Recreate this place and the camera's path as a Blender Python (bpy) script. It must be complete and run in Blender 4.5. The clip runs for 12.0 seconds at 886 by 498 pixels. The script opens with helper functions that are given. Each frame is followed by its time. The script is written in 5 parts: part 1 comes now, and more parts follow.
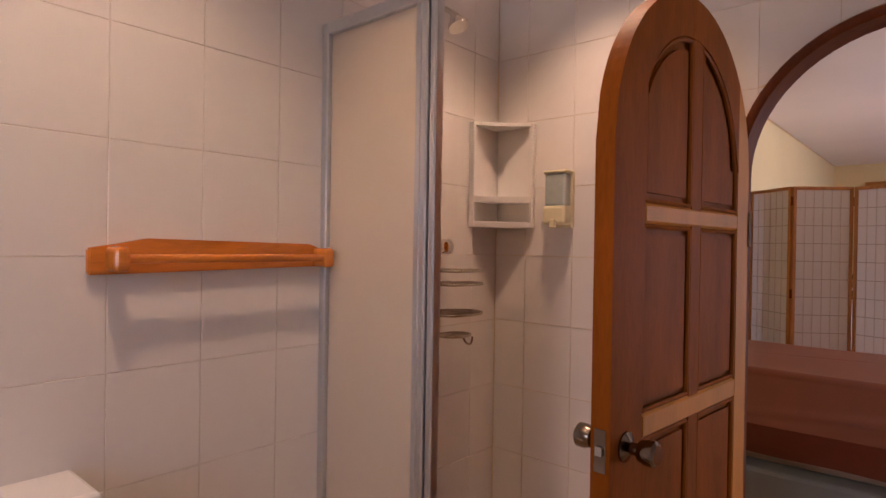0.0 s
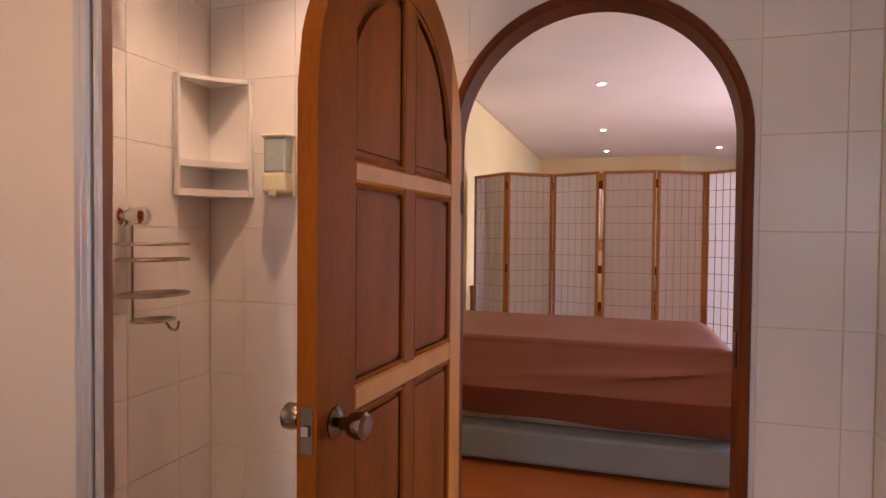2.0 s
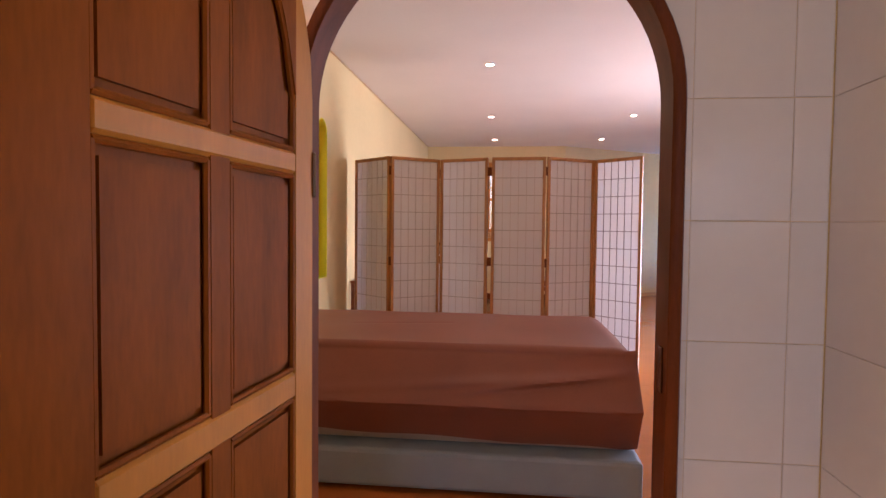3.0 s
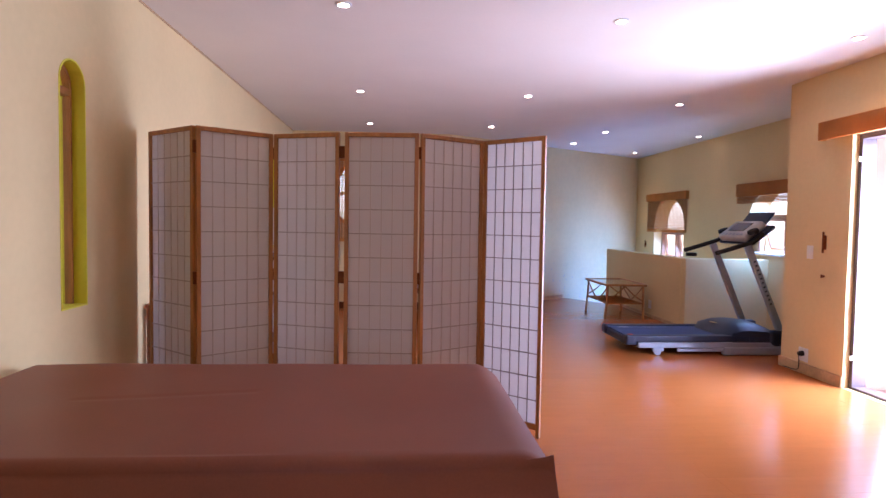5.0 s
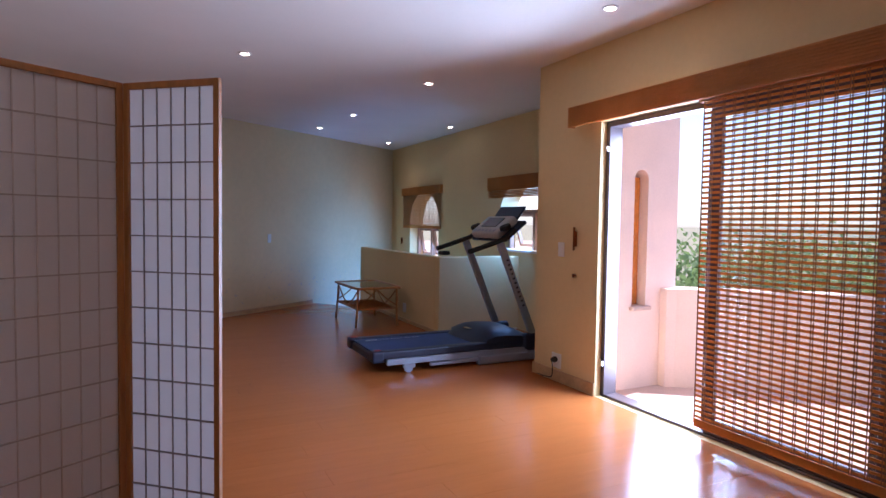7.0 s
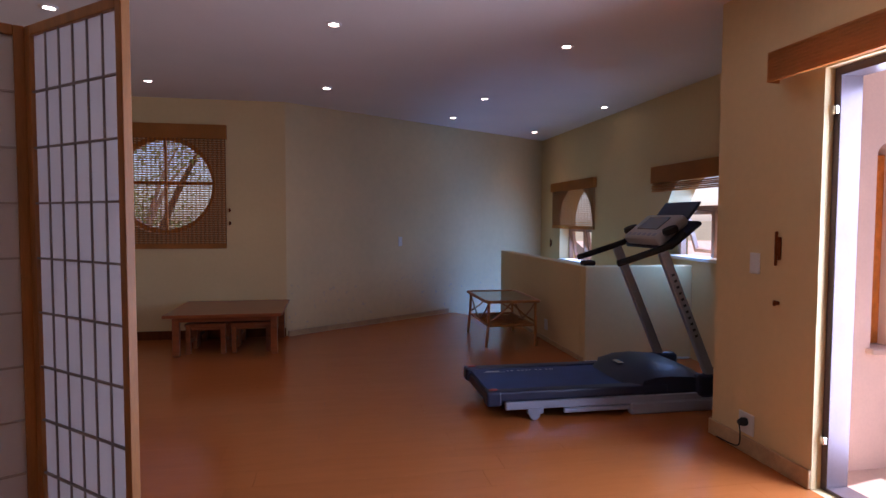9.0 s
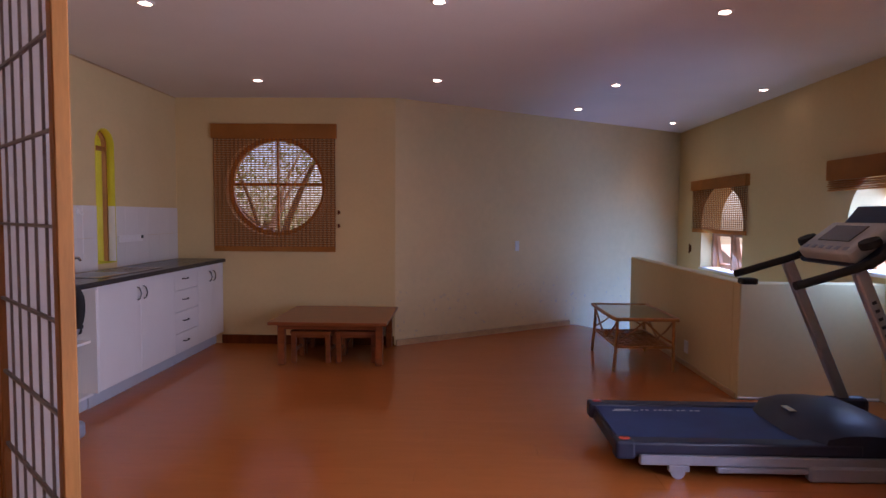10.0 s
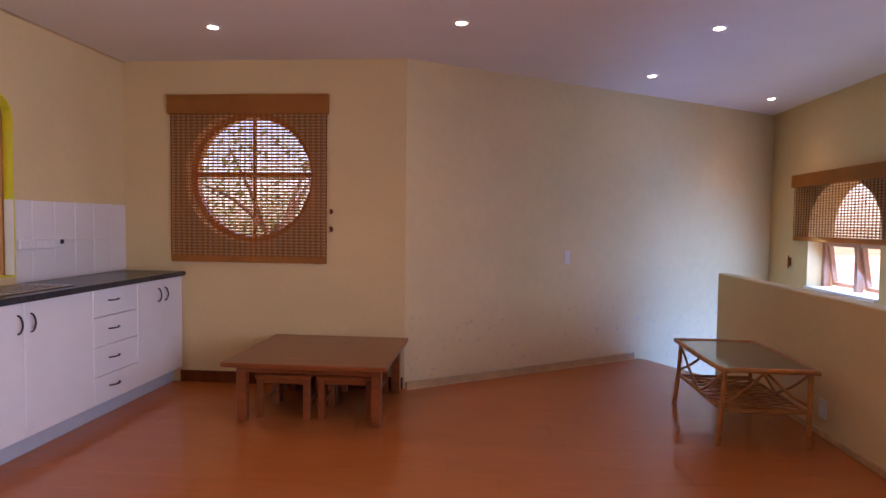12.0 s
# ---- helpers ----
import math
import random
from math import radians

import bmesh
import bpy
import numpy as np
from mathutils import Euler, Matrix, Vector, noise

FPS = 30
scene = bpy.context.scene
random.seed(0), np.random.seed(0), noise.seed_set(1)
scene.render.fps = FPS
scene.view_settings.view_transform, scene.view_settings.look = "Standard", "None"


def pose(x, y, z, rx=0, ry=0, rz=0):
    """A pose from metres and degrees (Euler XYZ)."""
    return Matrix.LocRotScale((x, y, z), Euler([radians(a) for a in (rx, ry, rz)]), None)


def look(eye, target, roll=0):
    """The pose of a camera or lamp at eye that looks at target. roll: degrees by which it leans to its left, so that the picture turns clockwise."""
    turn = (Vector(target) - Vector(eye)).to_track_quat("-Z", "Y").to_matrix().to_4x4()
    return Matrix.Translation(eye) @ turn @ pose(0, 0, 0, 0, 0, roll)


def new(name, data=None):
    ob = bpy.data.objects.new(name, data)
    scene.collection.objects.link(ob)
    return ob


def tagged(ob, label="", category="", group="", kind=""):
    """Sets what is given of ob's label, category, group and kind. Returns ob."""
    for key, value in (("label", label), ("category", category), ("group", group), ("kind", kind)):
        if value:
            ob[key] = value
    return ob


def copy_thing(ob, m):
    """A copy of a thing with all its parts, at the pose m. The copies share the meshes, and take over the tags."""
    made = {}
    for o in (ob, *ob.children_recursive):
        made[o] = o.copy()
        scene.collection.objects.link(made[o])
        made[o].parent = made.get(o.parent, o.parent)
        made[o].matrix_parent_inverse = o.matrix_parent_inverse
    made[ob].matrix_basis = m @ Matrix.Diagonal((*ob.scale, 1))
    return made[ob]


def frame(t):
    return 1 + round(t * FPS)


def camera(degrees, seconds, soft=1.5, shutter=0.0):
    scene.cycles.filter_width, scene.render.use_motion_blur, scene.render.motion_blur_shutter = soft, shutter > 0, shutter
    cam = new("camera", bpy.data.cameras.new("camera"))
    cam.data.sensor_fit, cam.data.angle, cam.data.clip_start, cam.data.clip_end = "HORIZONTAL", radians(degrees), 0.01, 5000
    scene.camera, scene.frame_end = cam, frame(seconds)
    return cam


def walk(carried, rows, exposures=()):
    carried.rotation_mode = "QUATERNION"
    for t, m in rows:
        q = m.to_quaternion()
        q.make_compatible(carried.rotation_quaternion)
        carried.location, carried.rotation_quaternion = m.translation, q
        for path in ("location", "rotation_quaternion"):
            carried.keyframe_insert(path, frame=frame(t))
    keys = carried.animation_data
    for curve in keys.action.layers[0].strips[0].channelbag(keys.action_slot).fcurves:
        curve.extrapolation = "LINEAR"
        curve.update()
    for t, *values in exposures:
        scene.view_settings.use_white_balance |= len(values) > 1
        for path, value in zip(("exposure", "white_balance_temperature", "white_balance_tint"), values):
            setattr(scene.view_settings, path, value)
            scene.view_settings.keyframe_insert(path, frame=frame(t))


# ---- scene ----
cam = camera(74.0, 12.0)
PATH = [
    (0, (0.531, 0.698, 1.29), (-0.785, 2.205, 1.277), 0.9),
    (0.5, (0.515, 0.722, 1.279), (-0.637, 2.357, 1.263), 1.0),
    (1, (0.529, 0.725, 1.266), (-0.465, 2.46, 1.251), 0.6),
    (1.5, (0.532, 0.76, 1.251), (-0.268, 2.593, 1.226), 0.5),
    (2, (0.544, 0.86, 1.239), (-0.044, 2.771, 1.19), 0.5),
    (2.5, (0.538, 1.056, 1.244), (0.183, 3.023, 1.174), 0.4),
    (3, (0.507, 1.312, 1.239), (0.285, 3.298, 1.16), 0.6),
    (3.2, (0.495, 1.46, 1.25), (0.306, 3.449, 1.17), 0.9),
    (4.8, (0.665, 2.52, 1.281), (0.706, 4.517, 1.188), 1.0),
    (5, (0.697, 2.629, 1.277), (0.839, 4.622, 1.189), 0.9),
    (5.5, (0.757, 2.849, 1.276), (1.242, 4.788, 1.19), 1.0),
    (6, (0.9, 3.091, 1.271), (1.64, 4.947, 1.188), 1.1),
    (6.5, (1.087, 3.346, 1.262), (1.949, 5.149, 1.177), 1.1),
    (6.7, (1.173, 3.492, 1.274), (2.065, 5.28, 1.185), 0.8),
    (8.5, (1.876, 4.4, 1.273), (2.458, 6.311, 1.177), 0.7),
    (9, (1.983, 4.627, 1.311), (2.337, 6.592, 1.21), 0.2),
    (9.5, (2.045, 4.943, 1.323), (2.196, 6.935, 1.221), 0.4),
    (10, (2.092, 5.208, 1.367), (2.039, 7.205, 1.256), 0.4),
    (10.5, (2.08, 5.574, 1.355), (1.947, 7.566, 1.248), 0.5),
    (11, (2.076, 5.956, 1.359), (1.925, 7.947, 1.256), 0.7),
    (11.5, (2.091, 6.351, 1.347), (1.928, 8.342, 1.252), 0.6),
    (12, (2.115, 6.789, 1.326), (1.944, 8.78, 1.235), 0.7),
]
EXPOSURES = [(0.0, 1.6, 6900, 38), (1.5, 1.9, 7000, 38), (2.5, 2.1, 7000, 38), (3.2, 2.12, 6900, 38), (4.8, 1.87, 6050, 40), (5.5, 1.66, 5700, 31), (6.5, 1.18, 5450, 26), (8.5, 0.32, 5800, 33), (9.5, 0.52, 6350, 43), (10.5, 0.95, 6900, 45), (12.0, 1.38, 7000, 46)]
walk(cam, [(t, look(eye, target, roll)) for t, eye, target, roll in PATH], EXPOSURES)

# ---- world, sun, large lights ----
SUN_EL, SUN_AZ = 68.0, 12.0  # height, and bearing from +x towards +y
world = bpy.data.worlds.new("sky")
scene.world = world
world.use_nodes = True
wn = world.node_tree.nodes
sky = wn.new("ShaderNodeTexSky")
sky.sky_type = "NISHITA"
sky.sun_disc = False
sky.sun_elevation, sky.sun_rotation = radians(SUN_EL), radians(90 - SUN_AZ)
wn["Background"].inputs[1].default_value = 0.15
world.node_tree.links.new(sky.outputs[0], wn["Background"].inputs[0])

sun = new("sun", bpy.data.lights.new("sun", "SUN"))
sun.data.energy, sun.data.angle, sun.data.color = 5.0, radians(0.6), (1.0, 0.95, 0.86)
sd = Vector((math.cos(radians(SUN_EL)) * math.cos(radians(SUN_AZ)), math.cos(radians(SUN_EL)) * math.sin(radians(SUN_AZ)), math.sin(radians(SUN_EL))))
sun.matrix_world = look((20 * sd.x, 20 * sd.y, 20 * sd.z), (0, 0, 0))


def area(name, eye, target, w, h, watts, color):
    lamp = new(name, bpy.data.lights.new(name, "AREA"))
    lamp.data.shape, lamp.data.size, lamp.data.size_y = "RECTANGLE", w, h
    lamp.data.energy, lamp.data.color = watts, color
    lamp.matrix_world = look(eye, target)
    return lamp


DAY = (0.58, 0.78, 1.0)
area("door_daylight", (4.62, 6.62, 1.0), (0, 6.3, 0.5), 0.8, 1.9, 72, DAY)
area("blind_daylight", (4.46, 5.6, 1.05), (0, 5.4, 0.9), 0.95, 1.9, 12, DAY)
area("stair_window_daylight", (5.30, 12.45, 1.1), (3.4, 12.7, -0.4), 0.9, 0.8, 7, (0.17, 0.47, 1.0))
# added blue fill lamp for the lower skew wall; no window is known there
area("stair_foot_fill", (5.34, 12.3, -0.62), (3.6, 12.75, -0.35), 1.0, 0.9, 26, (0.07, 0.34, 1.0))
area("ledge_window_daylight", (5.30, 9.6, 1.25), (2.8, 12.0, -0.2), 1.0, 0.6, 10, (0.2, 0.5, 1.0))
area("bath_window_daylight", (0.1, -0.95, 1.5), (0.1, 2, 1.2), 0.8, 0.7, 2.9, (0.62, 0.78, 1.0))


# ---- helpers ----
def mat(name, color, rough=0.6, metal=0.0, var=0.12, scale=6.0, fine=60.0, bump=0.06, spec=0.5, stretch=(1, 1, 1), coat=0.0, stain=None, rnd=0.0):
    m = bpy.data.materials.new(name)
    m.use_nodes = True
    n, l = m.node_tree.nodes, m.node_tree.links
    b = n["Principled BSDF"]
    b.inputs["Roughness"].default_value = rough
    b.inputs["Metallic"].default_value = metal
    b.inputs["Specular IOR Level"].default_value = spec
    b.inputs["Coat Weight"].default_value = coat
    b.inputs["Coat Roughness"].default_value = 0.12
    tc, mp = n.new("ShaderNodeTexCoord"), n.new("ShaderNodeMapping")
    mp.inputs["Scale"].default_value = stretch
    l.new(tc.outputs["Object"], mp.inputs[0])
    big, small = n.new("ShaderNodeTexNoise"), n.new("ShaderNodeTexNoise")
    big.inputs["Scale"].default_value, small.inputs["Scale"].default_value = scale, fine
    big.inputs["Detail"].default_value, small.inputs["Detail"].default_value = 5, 4
    l.new(mp.outputs[0], big.inputs[0]), l.new(mp.outputs[0], small.inputs[0])
    mx = n.new("ShaderNodeMath")
    mx.operation = "MULTIPLY_ADD"
    l.new(small.outputs[0], mx.inputs[0])
    mx.inputs[1].default_value = 0.4
    l.new(big.outputs[0], mx.inputs[2])
    rp = n.new("ShaderNodeValToRGB")
    lo = [c * (1 - var) for c in color]
    hi = [min(1, c * (1 + var)) for c in color]
    rp.color_ramp.elements[0].position, rp.color_ramp.elements[1].position = 0.45, 0.95
    rp.color_ramp.elements[0].color, rp.color_ramp.elements[1].color = (*lo, 1), (*hi, 1)
    l.new(mx.outputs[0], rp.inputs[0])
    col = rp.outputs[0]
    if stain:
        sn = n.new("ShaderNodeTexNoise")
        sn.inputs["Scale"].default_value, sn.inputs["Detail"].default_value = stain[1], 6
        l.new(tc.outputs["Object"], sn.inputs[0])
        sr = n.new("ShaderNodeValToRGB")
        sr.color_ramp.elements[0].position, sr.color_ramp.elements[1].position = stain[2], stain[2] + 0.06
        l.new(sn.outputs[0], sr.inputs[0])
        sm = n.new("ShaderNodeMix")
        sm.data_type = "RGBA"
        fac = sr.outputs[0]
        if len(stain) > 3:  # flaking that thins out with height
            geo, sep, rng, mul = n.new("ShaderNodeNewGeometry"), n.new("ShaderNodeSeparateXYZ"), n.new("ShaderNodeMapRange"), n.new("ShaderNodeMath")
            mul.operation = "MULTIPLY"
            l.new(geo.outputs["Position"], sep.inputs[0]), l.new(sep.outputs[2], rng.inputs[0])
            rng.inputs[1].default_value, rng.inputs[2].default_value = stain[3], stain[3] - 0.5
            l.new(fac, mul.inputs[0]), l.new(rng.outputs[0], mul.inputs[1])
            fac = mul.outputs[0]
        l.new(fac, sm.inputs[0]), l.new(col, sm.inputs[6])
        sm.inputs[7].default_value = (*stain[0], 1)
        col = sm.outputs[2]
    if rnd:
        oi, hs, ma = n.new("ShaderNodeObjectInfo"), n.new("ShaderNodeHueSaturation"), n.new("ShaderNodeMath")
        ma.operation = "MULTIPLY_ADD"
        ma.inputs[1].default_value, ma.inputs[2].default_value = rnd, 1 - rnd / 2
        l.new(oi.outputs["Random"], ma.inputs[0]), l.new(ma.outputs[0], hs.inputs["Value"])
        l.new(col, hs.inputs["Color"])
        col = hs.outputs[0]
    l.new(col, b.inputs["Base Color"])
    if bump:
        bp = n.new("ShaderNodeBump")
        bp.inputs["Strength"].default_value, bp.inputs["Distance"].default_value = bump, 0.01
        l.new(mx.outputs[0], bp.inputs["Height"]), l.new(bp.outputs[0], b.inputs["Normal"])
    return m


def glow(name, color, strength):
    m = bpy.data.materials.new(name)
    m.use_nodes = True
    b = m.node_tree.nodes["Principled BSDF"]
    b.inputs["Base Color"].default_value = (*color, 1)
    b.inputs["Emission Color"].default_value, b.inputs["Emission Strength"].default_value = (*color, 1), strength
    return m


def glassy(name, color, rough=0.0, alpha=0.15):
    m = bpy.data.materials.new(name)
    m.use_nodes = True
    n, l = m.node_tree.nodes, m.node_tree.links
    tr, gl, mx = n.new("ShaderNodeBsdfTransparent"), n.new("ShaderNodeBsdfGlossy"), n.new("ShaderNodeMixShader")
    tr.inputs[0].default_value = (*color, 1)
    gl.inputs["Roughness"].default_value = rough
    mx.inputs[0].default_value = alpha
    l.new(tr.outputs[0], mx.inputs[1]), l.new(gl.outputs[0], mx.inputs[2])
    l.new(mx.outputs[0], n["Material Output"].inputs[0])
    return m


def paper(name, color, through_share, rough=0.7, var=0.05):
    m = mat(name, color, rough, var=var, scale=3, fine=90, bump=0.02)
    n, l = m.node_tree.nodes, m.node_tree.links
    t, mx = n.new("ShaderNodeBsdfTranslucent"), n.new("ShaderNodeMixShader")
    t.inputs[0].default_value = (*color, 1)
    mx.inputs[0].default_value = through_share
    l.new(n["Principled BSDF"].outputs[0], mx.inputs[1]), l.new(t.outputs[0], mx.inputs[2])
    l.new(mx.outputs[0], n["Material Output"].inputs[0])
    return m


M_PLASTER = mat("cream_plaster", (0.72, 0.535, 0.265), 0.75, var=0.05, scale=1.3, fine=25, bump=0.12, spec=0.3)
M_WORN = mat("worn_cream_plaster", (0.72, 0.55, 0.29), 0.75, var=0.07, scale=1.1, fine=14, bump=0.25, spec=0.3, stain=((0.58, 0.46, 0.32), 17.0, 0.63, 0.85))
M_CEIL = mat("white_ceiling_paint", (0.80, 0.73, 0.635), 0.8, var=0.03, scale=1.5, bump=0.03)
M_PINK = mat("pink_plaster", (0.85, 0.66, 0.59), 0.85, var=0.08, scale=2, bump=0.2)
M_PAVE = mat("balcony_tile", (0.62, 0.46, 0.4), 0.7, var=0.12, scale=4, bump=0.1)
M_PLANK = mat("cherry_laminate", (0.47, 0.135, 0.031), 0.19, var=0.05, scale=3.5, fine=28, bump=0.015, stretch=(1, 6, 1), rnd=0.05, spec=0.45)
M_SUB = mat("dark_joint", (0.07, 0.03, 0.015), 0.6)
M_TILE = mat("white_glazed_tile", (0.74, 0.70, 0.65), 0.18, var=0.03, scale=2, fine=30, bump=0.012, rnd=0.03)
M_GROUT = mat("beige_grout", (0.70, 0.61, 0.50), 0.85, var=0.1, scale=8)
M_BTFLOOR = mat("bath_floor_tile", (0.5, 0.36, 0.22), 0.3, var=0.12, scale=5)
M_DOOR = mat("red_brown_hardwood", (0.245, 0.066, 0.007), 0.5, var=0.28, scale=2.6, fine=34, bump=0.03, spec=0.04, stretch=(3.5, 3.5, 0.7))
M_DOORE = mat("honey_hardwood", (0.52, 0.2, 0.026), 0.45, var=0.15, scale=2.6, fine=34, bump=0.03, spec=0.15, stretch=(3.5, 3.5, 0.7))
M_FRAME = mat("dark_hardwood_frame", (0.135, 0.033, 0.007), 0.42, var=0.3, scale=4, fine=40, bump=0.04, spec=0.1, stretch=(5, 5, 0.8))
M_PINE = mat("orange_varnished_pine", (0.62, 0.2, 0.03), 0.22, var=0.22, scale=4, fine=30, bump=0.02, stretch=(6, 1, 6), coat=0.5)
M_ALU = mat("satin_aluminium", (0.62, 0.64, 0.66), 0.32, 0.9, var=0.06, fine=120, bump=0.01)
M_WIRE = mat("tarnished_chrome_wire", (0.42, 0.37, 0.3), 0.25, 1.0, var=0.2, bump=0.0)
M_CHROME = mat("polished_chrome", (0.75, 0.72, 0.68), 0.12, 1.0, var=0.05, bump=0.0)
M_BRONZE = mat("dark_bronze_frame", (0.1, 0.07, 0.07), 0.4, 0.5, var=0.1)
M_STEELKNOB = mat("aged_steel_knob", (0.22, 0.17, 0.13), 0.16, 1.0, var=0.1, bump=0.0)
M_FROST = paper("frosted_panel", (0.78, 0.70, 0.58), 0.45, 0.35, 0.04)
M_PLASTIC = mat("white_plastic", (0.74, 0.72, 0.68), 0.35, var=0.03, bump=0.01)
M_CREAMPL = mat("cream_plastic", (0.68, 0.62, 0.4), 0.4, var=0.05, bump=0.01)
M_TANK = mat("grey_green_clear_plastic", (0.42, 0.47, 0.42), 0.2, var=0.12, bump=0.01)
M_CERAMIC = mat("white_ceramic", (0.82, 0.81, 0.78), 0.1, var=0.02, bump=0.0, coat=0.4)
M_SHEET = mat("brown_satin_sheet", (0.235, 0.078, 0.048), 0.42, var=0.12, scale=2, fine=160, bump=0.03, spec=0.3)
M_LINER = mat("beige_mattress_cloth", (0.42, 0.33, 0.27), 0.8, var=0.08, fine=150)
M_BEDBASE = mat("blue_grey_bed_cloth", (0.26, 0.31, 0.36), 0.85, var=0.08, fine=200, bump=0.08)
M_SCREENW = mat("honey_brown_screen_wood", (0.42, 0.165, 0.038), 0.42, var=0.25, scale=5, fine=50, bump=0.03, stretch=(6, 6, 0.7))
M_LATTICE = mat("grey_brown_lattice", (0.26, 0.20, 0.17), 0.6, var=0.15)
# two paler lattice copies: bars dimmed by the paper, put into the colour
M_RAIL = mat("lattice_dimmed_by_paper", (0.47, 0.40, 0.35), 0.65, var=0.12)
M_FAINT = mat("lattice_faint_by_paper", (0.64, 0.56, 0.51), 0.7, var=0.1)
M_PAPER = paper("rice_paper", (0.78, 0.74, 0.72), 0.5)
M_BAMBOO = paper("woven_bamboo", (0.60, 0.235, 0.046), 0.45, 0.55, 0.3)
M_BAMBOOD = mat("dark_bamboo_thread", (0.25, 0.105, 0.032), 0.7, var=0.2)
M_YELLOW = mat("bright_yellow_paint", (0.72, 0.62, 0.02), 0.6, var=0.06, bump=0.04)
M_CAB = mat("white_melamine", (0.76, 0.74, 0.72), 0.32, var=0.02, bump=0.006)
M_KICK = mat("grey_kick_board", (0.46, 0.48, 0.52), 0.5, var=0.05)
M_TOP = mat("dark_granite_laminate", (0.035, 0.034, 0.04), 0.25, var=0.6, scale=60, fine=220, bump=0.01)
M_BLACK = mat("black_metal_handle", (0.02, 0.02, 0.022), 0.35, 0.3, var=0.2)
M_STEEL = mat("brushed_stainless_steel", (0.6, 0.6, 0.58), 0.25, 1.0, var=0.06, fine=150, bump=0.01)
M_TABLE = mat("dark_cherry_wood", (0.24, 0.058, 0.013), 0.3, var=0.3, scale=4, fine=40, bump=0.02, stretch=(0.8, 6, 6), coat=0.25)
M_RATTAN = mat("honey_rattan", (0.48, 0.2, 0.05), 0.4, var=0.3, scale=14, fine=90, bump=0.05)
M_SMOKE = mat("smoked_glass_top", (0.09, 0.075, 0.055), 0.06, var=0.05, bump=0.0, coat=0.6)
M_TMBLUE = mat("navy_rubber_belt", (0.016, 0.05, 0.16), 0.6, var=0.15, fine=260, bump=0.06)
M_TMBLK = mat("blue_black_moulded_plastic", (0.013, 0.022, 0.05), 0.42, var=0.15, fine=160, bump=0.03)
M_TMGREY = mat("silver_grey_paint", (0.33, 0.37, 0.44), 0.38, 0.4, var=0.06)
M_FOAM = mat("black_foam_grip", (0.015, 0.014, 0.014), 0.85, var=0.3, fine=180, bump=0.15)
M_CONSOLE = mat("light_silver_console", (0.5, 0.49, 0.46), 0.35, 0.2, var=0.06)
M_RED = mat("red_plastic", (0.5, 0.06, 0.03), 0.4)
M_PRINT = mat("pale_print", (0.62, 0.64, 0.66), 0.5, var=0.03, bump=0.0)
M_LAMP = glow("downlight_glow", (1.0, 0.86, 0.68), 14.0)
M_GLASS = glassy("clear_pane", (0.96, 0.98, 0.97), 0.02, 0.06)
M_CASE = mat("pale_window_wood", (0.42, 0.23, 0.14), 0.5, var=0.2, scale=5, fine=40)
M_OAK = mat("light_oak_skirting", (0.52, 0.32, 0.15), 0.45, var=0.2, scale=5, fine=40, bump=0.03)
M_BARK = mat("grey_brown_bark", (0.16, 0.1, 0.07), 0.9, var=0.35, scale=6, bump=0.5)
M_LEAF = paper("olive_green_leaf", (0.2, 0.28, 0.1), 0.5, 0.6, 0.4)
M_GROUND = mat("dry_grass_ground", (0.2, 0.17, 0.09), 0.9, var=0.3, scale=0.4)
M_ROOF = mat("pale_roof_tile", (0.5, 0.36, 0.28), 0.8, var=0.15, scale=3)


def bm_box(bm, x0, x1, y0, y1, z0, z1, bevel=0.0, m=None, segs=1):
    r = bmesh.ops.create_cube(bm, size=1.0)
    vs = r["verts"]
    for v in vs:
        v.co = Vector((x0 + (v.co.x + 0.5) * (x1 - x0), y0 + (v.co.y + 0.5) * (y1 - y0), z0 + (v.co.z + 0.5) * (z1 - z0)))
    if bevel:
        es = list({e for v in vs for e in v.link_edges})
        vs = [v for v in bmesh.ops.bevel(bm, geom=es, offset=bevel, segments=segs, affect="EDGES", profile=0.5)["verts"]]
    if m is not None:
        bmesh.ops.transform(bm, matrix=m, verts=list({v for v in vs if v.is_valid}))
    return vs


def bm_tube(bm, pts, r, sides=10, r1=None):
    pts = [Vector(p) for p in pts]
    rings = []
    for i, p in enumerate(pts):
        d = (pts[min(i + 1, len(pts) - 1)] - pts[max(i - 1, 0)]).normalized()
        a = d.cross(Vector((0, 0, 1)))
        if a.length < 0.05:
            a = d.cross(Vector((0, 1, 0)))
        a.normalize()
        b = d.cross(a).normalized()
        rr = r if r1 is None else r + (r1 - r) * i / (len(pts) - 1)
        rings.append([bm.verts.new(p + rr * (math.cos(k * math.tau / sides) * a + math.sin(k * math.tau / sides) * b)) for k in range(sides)])
    for q, s in zip(rings, rings[1:]):
        for k in range(sides):
            bm.faces.new((q[k], q[(k + 1) % sides], s[(k + 1) % sides], s[k]))
    bm.faces.new(rings[0][::-1]), bm.faces.new(rings[-1])


def smooth_path(pts, n=6):
    pts = [Vector(p) for p in pts]
    out = []
    for i in range(len(pts) - 1):
        a, b, c, d = pts[max(i - 1, 0)], pts[i], pts[i + 1], pts[min(i + 2, len(pts) - 1)]
        for k in range(n):
            t = k / n
            out.append(0.5 * (2 * b + (c - a) * t + (2 * a - 5 * b + 4 * c - d) * t * t + (3 * b - a - 3 * c + d) * t ** 3))
    return out + [pts[-1]]


